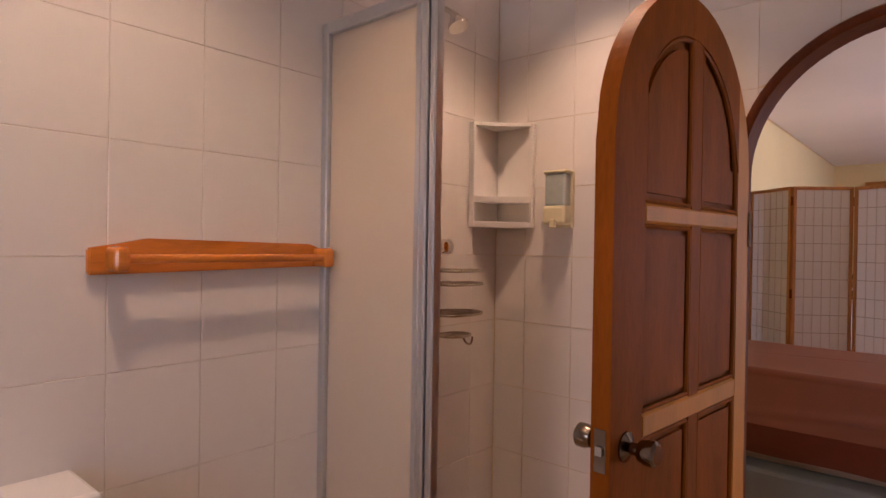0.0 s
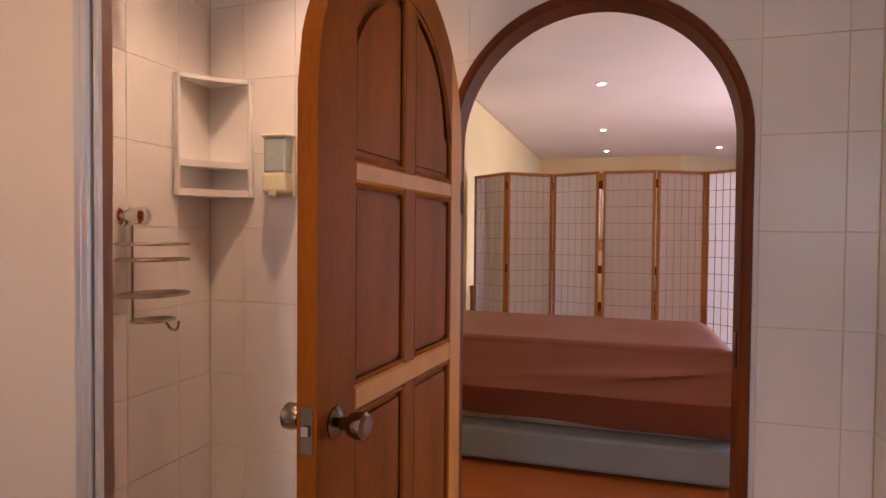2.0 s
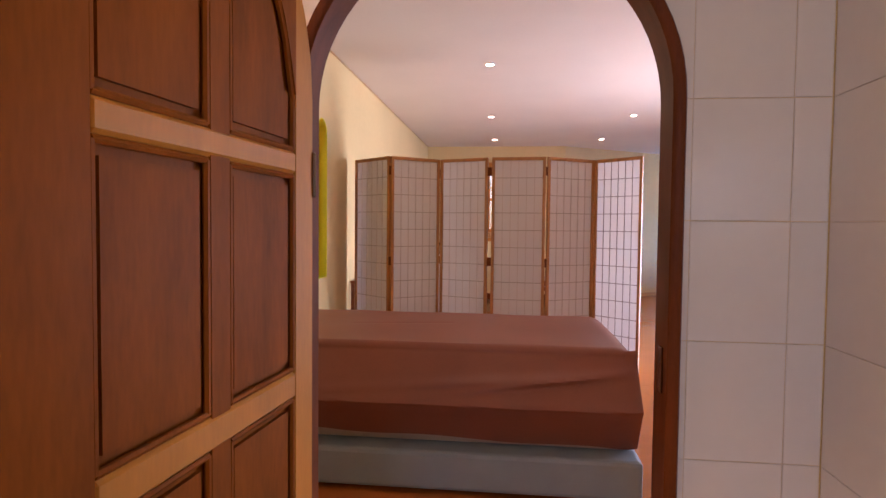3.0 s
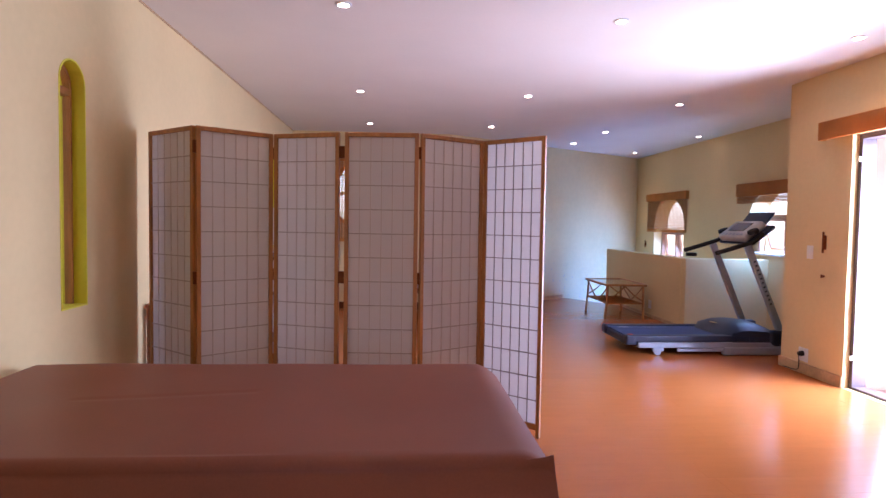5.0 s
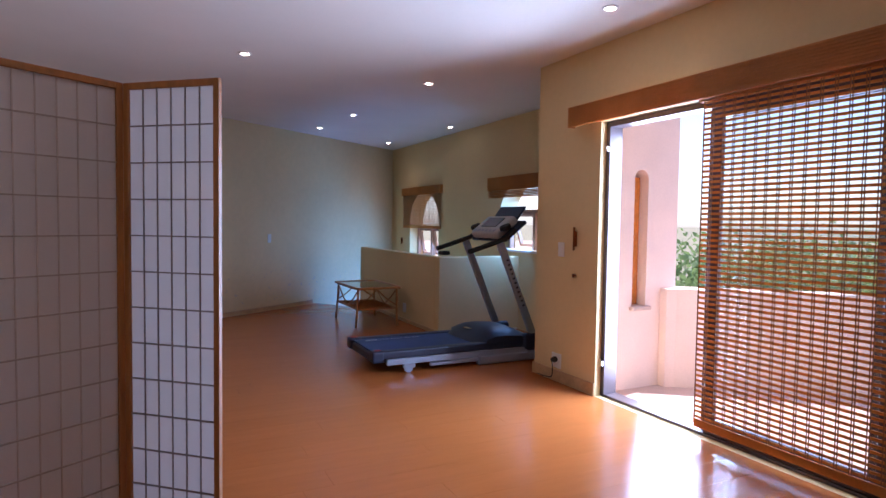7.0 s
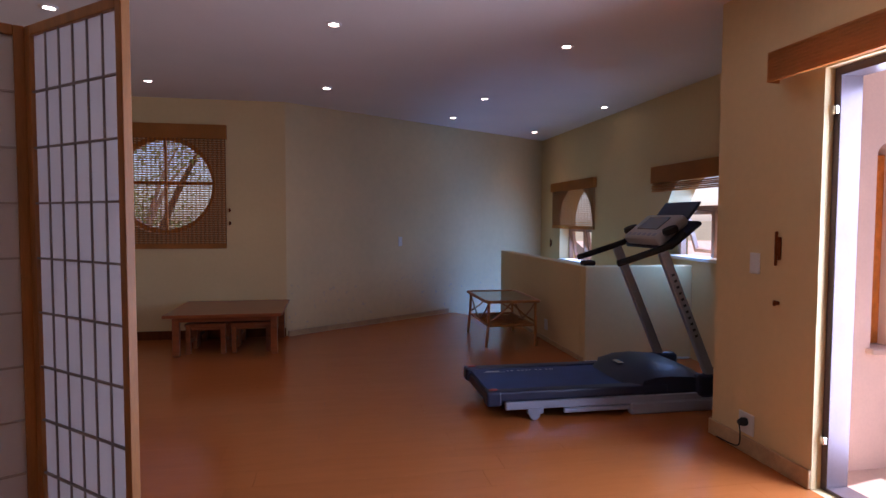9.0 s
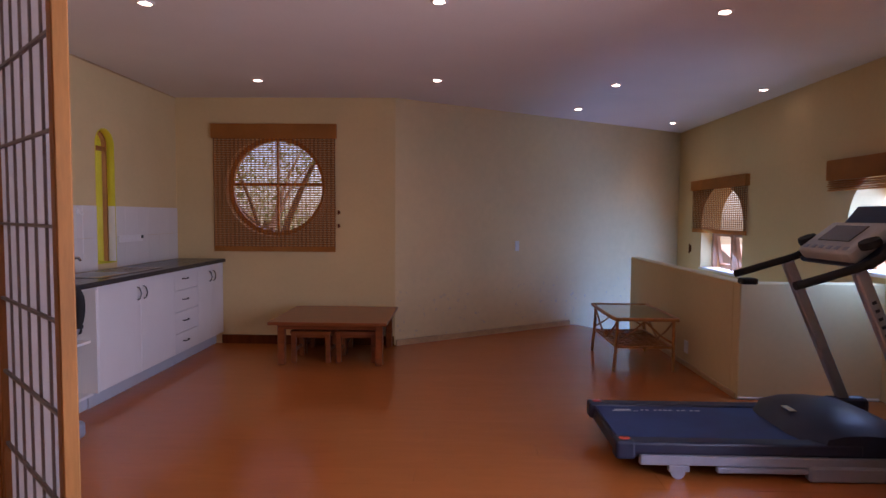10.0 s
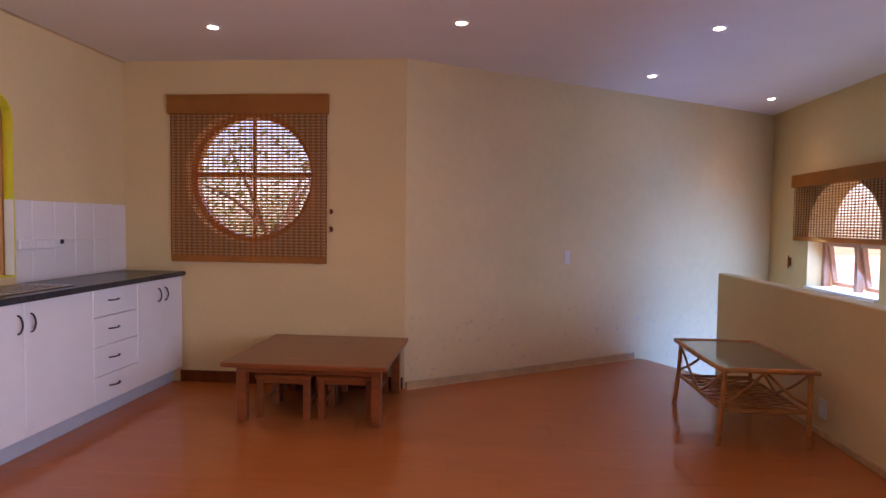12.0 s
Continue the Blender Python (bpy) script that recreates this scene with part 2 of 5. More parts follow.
def bm_prism(bm, loop, axis, a, b):
    """A closed outline of (u, v) pushed along an axis from a to b."""
    def at(u, v, w):
        return {"x": (w, u, v), "y": (u, w, v), "z": (u, v, w)}[axis]
    lo = [bm.verts.new(at(u, v, a)) for u, v in loop]
    hi = [bm.verts.new(at(u, v, b)) for u, v in loop]
    bm.faces.new(lo), bm.faces.new(hi[::-1])
    for i in range(len(loop)):
        j = (i + 1) % len(loop)
        bm.faces.new((lo[i], hi[i], hi[j], lo[j]))


def lathe(bm, prof, sides=24, m=None):
    rings = []
    for r, z in prof:
        rings.append([bm.verts.new((r * math.cos(k * math.tau / sides), r * math.sin(k * math.tau / sides), z)) for k in range(sides)])
    for q, s in zip(rings, rings[1:]):
        for k in range(sides):
            bm.faces.new((q[k], q[(k + 1) % sides], s[(k + 1) % sides], s[k]))
    bm.faces.new(rings[0][::-1]), bm.faces.new(rings[-1])
    if m is not None:
        bmesh.ops.transform(bm, matrix=m, verts=[v for ring in rings for v in ring])


def finish(name, bm, material, smooth=False):
    bmesh.ops.recalc_face_normals(bm, faces=bm.faces[:])
    me = bpy.data.meshes.new(name)
    bm.to_mesh(me)
    bm.free()
    me.materials.append(material)
    if smooth:
        for p in me.polygons:
            p.use_smooth = True
        me.set_sharp_from_angle(angle=radians(40))
    return me


def part(name, bm, material, parent, label="", smooth=False):
    ob = new(name, finish(name, bm, material, smooth))
    ob.parent = parent
    if label:
        tagged(ob, label)
    return ob


def whole(name, bm, material, label, category, kind="", group="", smooth=False):
    return tagged(new(name, finish(name, bm, material, smooth)), label, category, group, kind)


def thing(name, label, category, m=None, group="", kind=""):
    ob = tagged(new(name), label, category, group, kind)
    ob.empty_display_size = 0.1
    if m is not None:
        ob.matrix_world = m
    return ob


def boxpart(name, dims, material, parent, bevel=0.003, label="", segs=1):
    bm = bmesh.new()
    bm_box(bm, *dims, bevel=bevel, segs=segs)
    return part(name, bm, material, parent, label)


def strip_wall(bm, u0, u1, z0, z1, w0, w1, axis, openings):
    """A wall along x (axis 'x') or y (axis 'y'), w0..w1 thick, with openings (ua, ub, low(u), high(u), steps)."""
    cuts = {u0, u1}
    for ua, ub, lo, hi, n in openings:
        cuts |= {ua + (ub - ua) * (0.5 - 0.5 * math.cos(math.pi * i / n)) for i in range(n + 1)}
    cuts = sorted(cuts)
    for a, b in zip(cuts, cuts[1:]):
        if b - a < 1e-5:
            continue
        mid = (a + b) / 2
        segs, base = [], (z0, z0)
        for ua, ub, lo, hi, n in openings:
            if ua < mid < ub:
                segs.append((*base, lo(a), lo(b)))
                base = (hi(a), hi(b))
        segs.append((*base, z1, z1))
        for p, q, r, s in segs:
            if (r - p) + (s - q) < 1e-4:
                continue
            vs = []
            for w in (w0, w1):
                for u, z in ((a, p), (b, q), (b, s), (a, r)):
                    vs.append(bm.verts.new((u, w, z) if axis == "x" else (w, u, z)))
            bm.faces.new(vs[:4]), bm.faces.new(vs[4:][::-1])
            for i in range(4):
                j = (i + 1) % 4
                if i in (0, 2) or a == cuts[0] or b == cuts[-1]:
                    bm.faces.new((vs[i], vs[j], vs[4 + j], vs[4 + i]))
    bmesh.ops.remove_doubles(bm, verts=bm.verts[:], dist=1e-5)


def rect(ua, ub, lo, hi):
    return (ua, ub, lambda u: lo, lambda u: hi, 1)


def arch(ua, ub, lo, top, rise=None):
    r = (ub - ua) / 2
    h = rise or r
    return (ua, ub, lambda u: lo, lambda u: top - h + h * math.sqrt(max(0.0, 1 - ((u - (ua + ub) / 2) / r) ** 2)), 20)


# ---- structure ----
H = 2.59
XL, XR, XA = -0.89, 4.25, 5.28
YB, YF = 2.68, 11.36
BX, BY = 1.426, 11.36
AX, AY = 5.28, 13.85
AD = Vector((AX - BX, AY - BY, 0)).normalized()
AN = Vector((-AD.y, AD.x, 0))

# west wall with two slit windows
bm = bmesh.new()
strip_wall(bm, -1.2, YF + 0.25, -0.02, H + 0.1, XL - 0.28, XL, "y", [arch(5.49, 5.72, 0.835, 2.035), arch(9.975, 10.245, 0.95, 2.085)])
whole("wall_west", bm, M_PLASTER, "cream plaster wall with two yellow slit windows", "wall", "structure")
# north wall with the round window
bm = bmesh.new()
RC, RR = (0.155, 1.672), 0.53
strip_wall(bm, XL, BX, -0.02, H + 0.1, YF, YF + 0.25, "x", [(RC[0] - RR, RC[0] + RR, lambda u: RC[1] - math.sqrt(max(0, RR ** 2 - (u - RC[0]) ** 2)), lambda u: RC[1] + math.sqrt(max(0, RR ** 2 - (u - RC[0]) ** 2)), 28)])
whole("wall_north", bm, M_PLASTER, "cream plaster wall with a round window", "wall", "structure")
# skew wall, reaching down the stair well
bm = bmesh.new()
p, q = Vector((BX, BY)), Vector((AX + 0.25 * AD.x, AY + 0.25 * AD.y))
n2 = Vector((AN.x, AN.y))
bm_prism(bm, [tuple(p), tuple(q), tuple(q + 0.25 * n2), tuple(p + 0.25 * n2)], "z", -2.7, H + 0.1)
whole("wall_northeast", bm, M_WORN, "skew cream plaster wall with scuffed peeling lower part", "wall", "structure")
# alcove east wall with two windows and an added low opening for the stair fill
bm = bmesh.new()
W1, W2 = (11.90, 13.02), (9.0, 10.12)
# openings from -1.1 to -0.12 are made up, to let in the stair fill
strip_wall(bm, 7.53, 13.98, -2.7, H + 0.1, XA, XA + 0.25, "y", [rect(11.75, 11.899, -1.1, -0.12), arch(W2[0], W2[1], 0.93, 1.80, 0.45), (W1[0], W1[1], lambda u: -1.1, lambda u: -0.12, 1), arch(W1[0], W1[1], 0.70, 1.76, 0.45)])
whole("wall_east_alcove", bm, M_PLASTER, "cream plaster wall with two arched windows", "wall", "structure")
# alcove south wall, with a blind slit niche on its outer side
bm = bmesh.new()
strip_wall(bm, XR + 0.2, XA, -0.5, H + 0.3, 7.70, 7.84, "x", [])
bm_box(bm, XR, XR + 0.2, 7.07, 7.84, -0.5, H + 0.1)
whole("wall_alcove_south", bm, M_PLASTER, "cream plaster pier beside the sliding door", "wall", "structure")
bm = bmesh.new()
strip_wall(bm, XR + 0.2, XA + 0.27, -0.6, 3.2, 7.52, 7.69, "x", [arch(5.03, 5.19, 0.57, 1.76)])
whole("wall_outer_pink", bm, M_PINK, "pink plaster outer wall with a slit niche", "wall", "structure")
# east wall with the sliding door
bm = bmesh.new()
strip_wall(bm, YB, 7.07, -0.5, H + 0.1, XR, XR + 0.2, "y", [rect(5.10, 7.07, 0.0, 2.03)])
whole("wall_east", bm, M_PLASTER, "cream plaster wall with a sliding door opening", "wall", "structure")
# wall to the bathroom, with the arched doorway
AC, AR, ASP = 0.446, 0.409, 1.512
DOORWAY = (AC - AR, AC + AR, lambda u: -0.02, lambda u: ASP + math.sqrt(max(0, AR ** 2 - (u - AC) ** 2)), 28)
bm = bmesh.new()
strip_wall(bm, XL, XR + 0.2, -0.02, H + 0.1, 2.6055, YB, "x", [DOORWAY])
whole("wall_south", bm, M_PLASTER, "cream plaster wall with an arched doorway", "wall", "structure")
# bathroom shell
bm = bmesh.new()
bm_box(bm, 1.1635, 1.30, -1.2, 2.605, -0.02, H + 0.1)
whole("wall_bath_east", bm, M_GROUT, "bathroom wall behind white tiles", "wall", "structure")
bm = bmesh.new()
strip_wall(bm, XL, 1.30, -0.02, H + 0.1, -1.2, -1.0, "x", [rect(-0.35, 0.55, 1.15, 1.95)])
whole("wall_bath_south", bm, M_PLASTER, "bathroom wall with a window", "wall", "structure")
bm = bmesh.new()
bm_box(bm, XL, -0.8555, -1.0, 2.605, -0.02, H + 0.1)
whole("wall_bath_west", bm, M_GROUT, "grout bed behind white wall tiles", "wall", "structure")
bm = bmesh.new()
bm_box(bm, XL, 1.1635, -1.0, 2.605, -0.06, 0.0)
whole("floor_bath", bm, M_BTFLOOR, "brown tiled bathroom floor", "floor", "structure")

# ceilings
bm = bmesh.new()
bm_prism(bm, [(XL - 0.2, -1.2), (XR + 0.2, -1.2), (XR + 0.2, 7.6), (XA + 0.25, 7.6), (XA + 0.25, 14.1), (AX, 14.1), (BX, 11.6), (XL - 0.2, 11.6)], "z", H, H + 0.12)
whole("ceiling", bm, M_CEIL, "smooth white painted ceiling", "ceiling", "structure")
# eave out of view, added so that the sun stops at the door sill
bm = bmesh.new()
bm_box(bm, XR + 0.2, XR + 1.12, 2.0, 7.5, 2.72, 2.85)
whole("eave", bm, M_CEIL, "unseen white eave added to shade the balcony door", "eave", "structure")

# half wall round the stair well
bm = bmesh.new()
bm_box(bm, 4.205, 4.315, 9.76, 12.45, -2.7, 0.885, 0.008)
bm_box(bm, 4.205, XA, 9.65, 9.76, -2.7, 0.885, 0.008)
whole("half_wall", bm, M_PLASTER, "low cream plaster wall round the stair well", "half wall", "structure")

# floor bed and stair well
bm = bmesh.new()
EDGE0, EDGE1 = (3.535, 12.80), (4.205, 11.79)
bm_prism(bm, [(XL, YB - 0.1), (XR, YB - 0.1), (XR, 7.84), (XA, 7.84), (XA, 9.65), (4.205, 9.65), (4.205, 11.79), EDGE0, (BX, BY), (XL, YF)], "z", -0.16, -0.008)
whole("floor", bm, M_SUB, "reddish cherry laminate floor boards", "floor", "structure")
bm = bmesh.new()
for i in range(9):
    o = Vector((3.87, 12.29)) + Vector((AD.x, AD.y)) * (0.02 + 0.25 * i)
    d, n = Vector((AD.x, AD.y)), Vector((-AD.y, AD.x))
    c = [o - n * 0.62, o + d * 0.27 - n * 0.62, o + d * 0.27 + n * 0.62, o + n * 0.62]
    bm_prism(bm, [tuple(v) for v in c], "z", -0.18 * (i + 1) - 0.2, -0.18 * (i + 1))
whole("stair_down", bm, M_PLANK, "stairs descending behind the half wall", "stairs", "structure")

# skirtings
def skirt(a, b, h=0.095, t=0.016, material=M_FRAME, label="dark wood skirting board"):
    a, b = Vector(a), Vector(b)
    d = (b - a)
    bm = bmesh.new()
    bm_box(bm, 0, d.length, 0, t, 0.001, h, 0.004, Matrix.Translation((a.x, a.y, 0)) @ pose(0, 0, 0, 0, 0, math.degrees(math.atan2(d.y, d.x))))
    whole("baseboard", bm, material, label, "skirting", "structure")

skirt((BX - 0.01, YF), (-0.42, YF))
skirt((BX + 0.016, BY - 0.02), (3.50, 12.68), h=0.06, t=-0.018, material=M_OAK, label="light oak skirting board")
skirt((4.205, 9.66), (4.205, 11.75), h=0.045, material=M_OAK, label="light oak skirting board")
skirt((XR, 7.07), (XR, 7.855), material=M_OAK, label="light oak skirting board")
skirt((XR, 2.75), (XR, 5.08), material=M_OAK, label="light oak skirting board")
skirt((XR + 0.01, 7.856), (XA, 7.856), t=-0.016, material=M_OAK, label="light oak skirting board")
skirt((XL, 9.0), (XL, 5.0), material=M_OAK, label="light oak skirting board")
skirt((XA - 0.02, 9.65), (4.205, 9.65), h=0.02, material=M_CEIL, label="thin white cover strip")

# brown strip in place of the shadow line where the west wall meets the ceiling
bm = bmesh.new()
bm_box(bm, XL, XL + 0.008, YB, YF, H - 0.012, H - 0.0005)
whole("trim", bm, M_OAK, "thin brown strip standing in for the shadow line under the ceiling", "trim", "structure")

# downlights
bm = bmesh.new()
lathe(bm, [(0.052, 0.0), (0.052, -0.004), (0.043, -0.009), (0.036, -0.009), (0.036, -0.002)], 24)
RING = finish("ring", bm, M_PLASTIC, True)
bm = bmesh.new()
lathe(bm, [(0.030, -0.003), (0.030, -0.007), (0.018, -0.010)], 20)
BULB = finish("bulb", bm, M_LAMP, True)
for x, y in [(0.33, 6.28), (2.09, 6.37), (3.80, 6.50), (0.27, 8.63), (1.97, 8.62), (3.655, 8.80), (0.26, 10.56), (1.89, 10.56), (3.53, 10.74), (4.97, 10.93), (3.43, 11.96), (4.83, 12.92), (0.35, 4.0), (2.1, 4.0), (-0.28, 0.95), (-0.35, 2.2), (0.6, 1.75)]:
    d = thing("downlight", "small round recessed ceiling downlight, switched on", "downlight", pose(x, y, H), "ceiling downlights")
    for nm, me in (("ring", RING), ("bulb", BULB)):
        o = new(nm, me)
        o.parent = d
def spot(name, x, y, watts, cone=110):
    s = new(name, bpy.data.lights.new(name, "SPOT"))
    s.data.energy, s.data.spot_size, s.data.spot_blend, s.data.shadow_soft_size, s.data.color = watts, radians(cone), 0.6, 0.035, (1.0, 0.75, 0.48)
    s.matrix_world = look((x, y, H - 0.02), (x, y, 0))
for x, y, w, c in [(-0.28, 0.95, 15, 110), (-0.35, 2.2, 14, 88), (0.6, 1.75, 0.9, 110)]:
    spot("bath_downlight_beam", x, y, w, c)
for x, y in [(0.27, 8.63), (1.97, 8.62), (0.26, 10.56), (1.89, 10.56), (3.53, 10.74), (4.83, 12.92), (0.33, 6.28), (2.09, 6.37), (0.35, 4.0)]:
    spot("room_downlight_beam", x, y, 2.4)

# ---- windows ----
def slit_window(yc, w, lo, top):
    t = thing("slit_window", "narrow arched window with bright yellow painted reveal", "window", kind="structure", group="yellow slit windows")
    r = w / 2
    def loop(e):
        rr = r - e
        pts = [(yc - rr, lo + e), (yc + rr, lo + e), (yc + rr, top - r)]
        pts += [(yc + rr * math.cos(a), top - r + rr * math.sin(a)) for a in [math.pi * i / 12 for i in range(1, 12)]]
        return pts + [(yc - rr, top - r)]
    bm = bmesh.new()
    o, i = loop(0.0005), loop(0.008)
    rows = []
    for pts, x in ((o, XL - 0.275), (o, XL + 0.003), (i, XL + 0.003), (i, XL - 0.275)):
        rows.append([bm.verts.new((x, u, v)) for u, v in pts])
    for a, b in zip(rows, rows[1:]):
        for k in range(len(a)):
            j = (k + 1) % len(a)
            bm.faces.new((a[k], a[j], b[j], b[k]))
    part("reveal", bm, M_YELLOW, t, "bright yellow painted reveal")
    bm = bmesh.new()
    fx0, fx1 = XL - 0.095, XL - 0.06
    bm_box(bm, fx0, fx1, yc - r + 0.008, yc - r + 0.026, lo + 0.008, top - r)
    bm_box(bm, fx0, fx1, yc + r - 0.026, yc + r - 0.008, lo + 0.008, top - r)
    bm_box(bm, fx0, fx1, yc - r + 0.026, yc + r - 0.026, top - r - 0.045, top - r - 0.008)
    rings = []
    for rr, x in ((r - 0.009, fx0), (r - 0.009, fx1), (r - 0.027, fx1), (r - 0.027, fx0)):
        rings.append([bm.verts.new((x, yc + rr * math.cos(math.pi * k / 14), top - r + rr * math.sin(math.pi * k / 14))) for k in range(15)])
    for p, q in zip(rings, rings[1:] + rings[:1]):
        for k in range(14):
            bm.faces.new((p[k], p[k + 1], q[k + 1], q[k]))
    part("window_frame", bm, M_SCREENW, t, "brown wooden arched frame")
    bm = bmesh.new()
    bm_box(bm, XL - 0.080, XL - 0.076, yc - r + 0.01, yc + r - 0.01, lo + 0.01, top - 0.02)
    part("pane", bm, M_GLASS, t).visible_shadow = False

slit_window(5.605, 0.23, 0.835, 2.035)
slit_window(10.11, 0.27, 0.95, 2.085)

# round window
t = thing("round_window", "round wooden window with cross bars", "window", kind="structure")
bm = bmesh.new()
rows = []
for r, y in ((RR - 0.001, YF + 0.10), (RR - 0.05, YF + 0.10), (RR - 0.05, YF + 0.16), (RR - 0.001, YF + 0.16)):
    rows.append([bm.verts.new((RC[0] + r * math.cos(a), y, RC[1] + r * math.sin(a))) for a in [k * math.tau / 48 for k in range(48)]])
for a, b in zip(rows, rows[1:] + rows[:1]):
    for k in range(48):
        bm.faces.new((a[k], a[(k + 1) % 48], b[(k + 1) % 48], b[k]))
part("window_frame", bm, M_PINE, t, "orange wooden ring frame")
boxpart("glazing_bar", (RC[0] - 0.49, RC[0] + 0.49, YF + 0.105, YF + 0.155, RC[1] + 0.0, RC[1] + 0.045), M_PINE, t)
boxpart("glazing_bar", (RC[0] - 0.012, RC[0] + 0.012, YF + 0.11, YF + 0.15, RC[1] - 0.49, RC[1] + 0.49), M_PINE, t)
bm = bmesh.new()
lathe(bm, [(0.485, -0.002), (0.485, 0.002)], 40, Matrix.Translation((RC[0], YF + 0.13, RC[1])) @ pose(0, 0, 0, 90, 0, 0))
part("pane", bm, M_GLASS, t).visible_shadow = False

# alcove windows: casements
def casement(y0, y1, lo, hi, tilt):
    t = thing("casement_window", "wooden casement window in an arched opening, ajar", "window", kind="structure", group="alcove windows")
    x = XA + 0.14
    for a, b in ((y0 + 0.002, y0 + 0.05), (y1 - 0.05, y1 - 0.002)):
        boxpart("jamb", (x, x + 0.06, a, b, lo + 0.002, lo + 0.52), M_CASE, t)
    boxpart("sill", (XA - 0.03, x + 0.06, y0 + 0.002, y1 - 0.002, lo + 0.001, lo + 0.03), M_CEIL, t, label="white painted sill")
    ym = (y0 + y1) / 2
    boxpart("mullion", (x, x + 0.06, ym - 0.025, ym + 0.025, lo + 0.03, lo + 0.48), M_CASE, t)
    boxpart("transom", (x, x + 0.06, y0 + 0.05, y1 - 0.05, lo + 0.48, lo + 0.52), M_CASE, t)
    for a, b in ((y0 + 0.06, ym - 0.03), (ym + 0.03, y1 - 0.06)):
        bm = bmesh.new()
        m = Matrix.Translation((x + 0.03, 0, lo + 0.475)) @ pose(0, 0, 0, 0, -tilt, 0)
        h = 0.43
        for d in ((-0.02, 0.02, a, a + 0.035, -h, 0), (-0.02, 0.02, b - 0.035, b, -h, 0), (-0.02, 0.02, a + 0.035, b - 0.035, -0.035, 0), (-0.02, 0.02, a + 0.035, b - 0.035, -h, -h + 0.035)):
            bm_box(bm, *d, m=m)
        part("sash", bm, M_CASE, t)

casement(W1[0], W1[1], 0.70, 1.76, 9)
casement(W2[0], W2[1], 0.93, 1.80, 18)

# ---- bamboo blinds ----
def bamboo_blind(label, m, w, drop, head, pitch, pair, fill=0.5, hem=True, rolled=0.0):
    """Local x along the width, z up from the head's top, y towards the room."""
    t = thing("bamboo_blind", label, "blind", m, "bamboo blinds")
    v = boxpart("valance", (-0.012, w + 0.012, 0.012, 0.03, -head, 0.0), M_BAMBOO, t, 0.004, "woven bamboo valance")
    k = 9
    for i in range(k):
        z = -head * (i + 0.5) / k
        boxpart("valance_slat", (-0.012, w + 0.012, 0.0302, 0.034, z - head / k * 0.42, z + head / k * 0.42), M_BAMBOO, v, 0)
    boxpart("valance_return", (-0.012, 0.0, -0.03, 0.0118, -head, -0.002), M_BAMBOO, v, 0)
    boxpart("valance_return", (w, w + 0.012, -0.03, 0.0118, -head, -0.002), M_BAMBOO, v, 0)
    if rolled:
        for i in range(5):
            boxpart("fold", (0, w, -0.02 - 0.004 * (i % 2), 0.024 + 0.005 * (i % 3), -head - rolled * (i + 1) / 5, -head - rolled * i / 5 - 0.006), M_BAMBOO, t, 0.004)
    if drop > head + 0.05 and not rolled:
        bm = bmesh.new()
        bm_box(bm, 0, w, -0.003, 0.0015, -pitch * fill / 2, pitch * fill / 2)
        slat = finish("slat", bm, M_BAMBOO)
        nrow = int((drop - head) / pitch)
        for i in range(nrow + 1):
            o = new("slat", slat)
            o.parent = t
            o.location = (0, 0.002 * math.sin(i * 2.1), -head - i * pitch)
        bm = bmesh.new()
        bm_box(bm, -0.0024, 0.0024, 0.0025, 0.005, -drop, -head + 0.01)
        thread = finish("thread", bm, M_BAMBOOD)
        nx = max(2, round(w / pair))
        for i in range(nx + 1):
            for e in (-0.006, 0.006):
                o = new("thread", thread)
                o.parent = t
                o.location = (min(max(i * w / nx + e, 0.003), w - 0.003), 0, 0)
        boxpart("hem_bar", (0, w, -0.006, 0.006, -drop - 0.02, -drop + 0.03), M_BAMBOO, t)
    return t

EASTFACE = Matrix.Rotation(radians(90), 4, "Z")   # local y -> -x, local x -> +y
bamboo_blind("wide orange-brown bamboo valance over the sliding door", Matrix.Translation((XR - 0.09, 5.03, 2.155)) @ EASTFACE, 2.26, 0.1, 0.15, 0.03, 0.07)
bamboo_blind("lowered woven bamboo blind over half the sliding door", Matrix.Translation((XR - 0.03, 4.99, 2.05)) @ EASTFACE, 1.16, 1.955, 0.05, 0.031, 0.068, 0.47)
NORTHFACE = Matrix.Rotation(radians(180), 4, "Z")  # local y -> -y, local x -> -x
bamboo_blind("lowered square bamboo blind over the round window", Matrix.Translation((0.80, YF - 0.016, 2.315)) @ NORTHFACE, 1.285, 1.31, 0.15, 0.0245, 0.045, 0.6)
bamboo_blind("half-lowered bamboo blind on the arched stair window", Matrix.Translation((XA - 0.02, 11.78, 1.86)) @ EASTFACE, 1.5, 0.66, 0.13, 0.0255, 0.05, 0.46)
bamboo_blind("bamboo blind drawn up above the ledge window", Matrix.Translation((XA - 0.035, 8.85, 1.86)) @ EASTFACE, 1.46, 0.3, 0.17, 0.024, 0.06, 0.5, rolled=0.09)

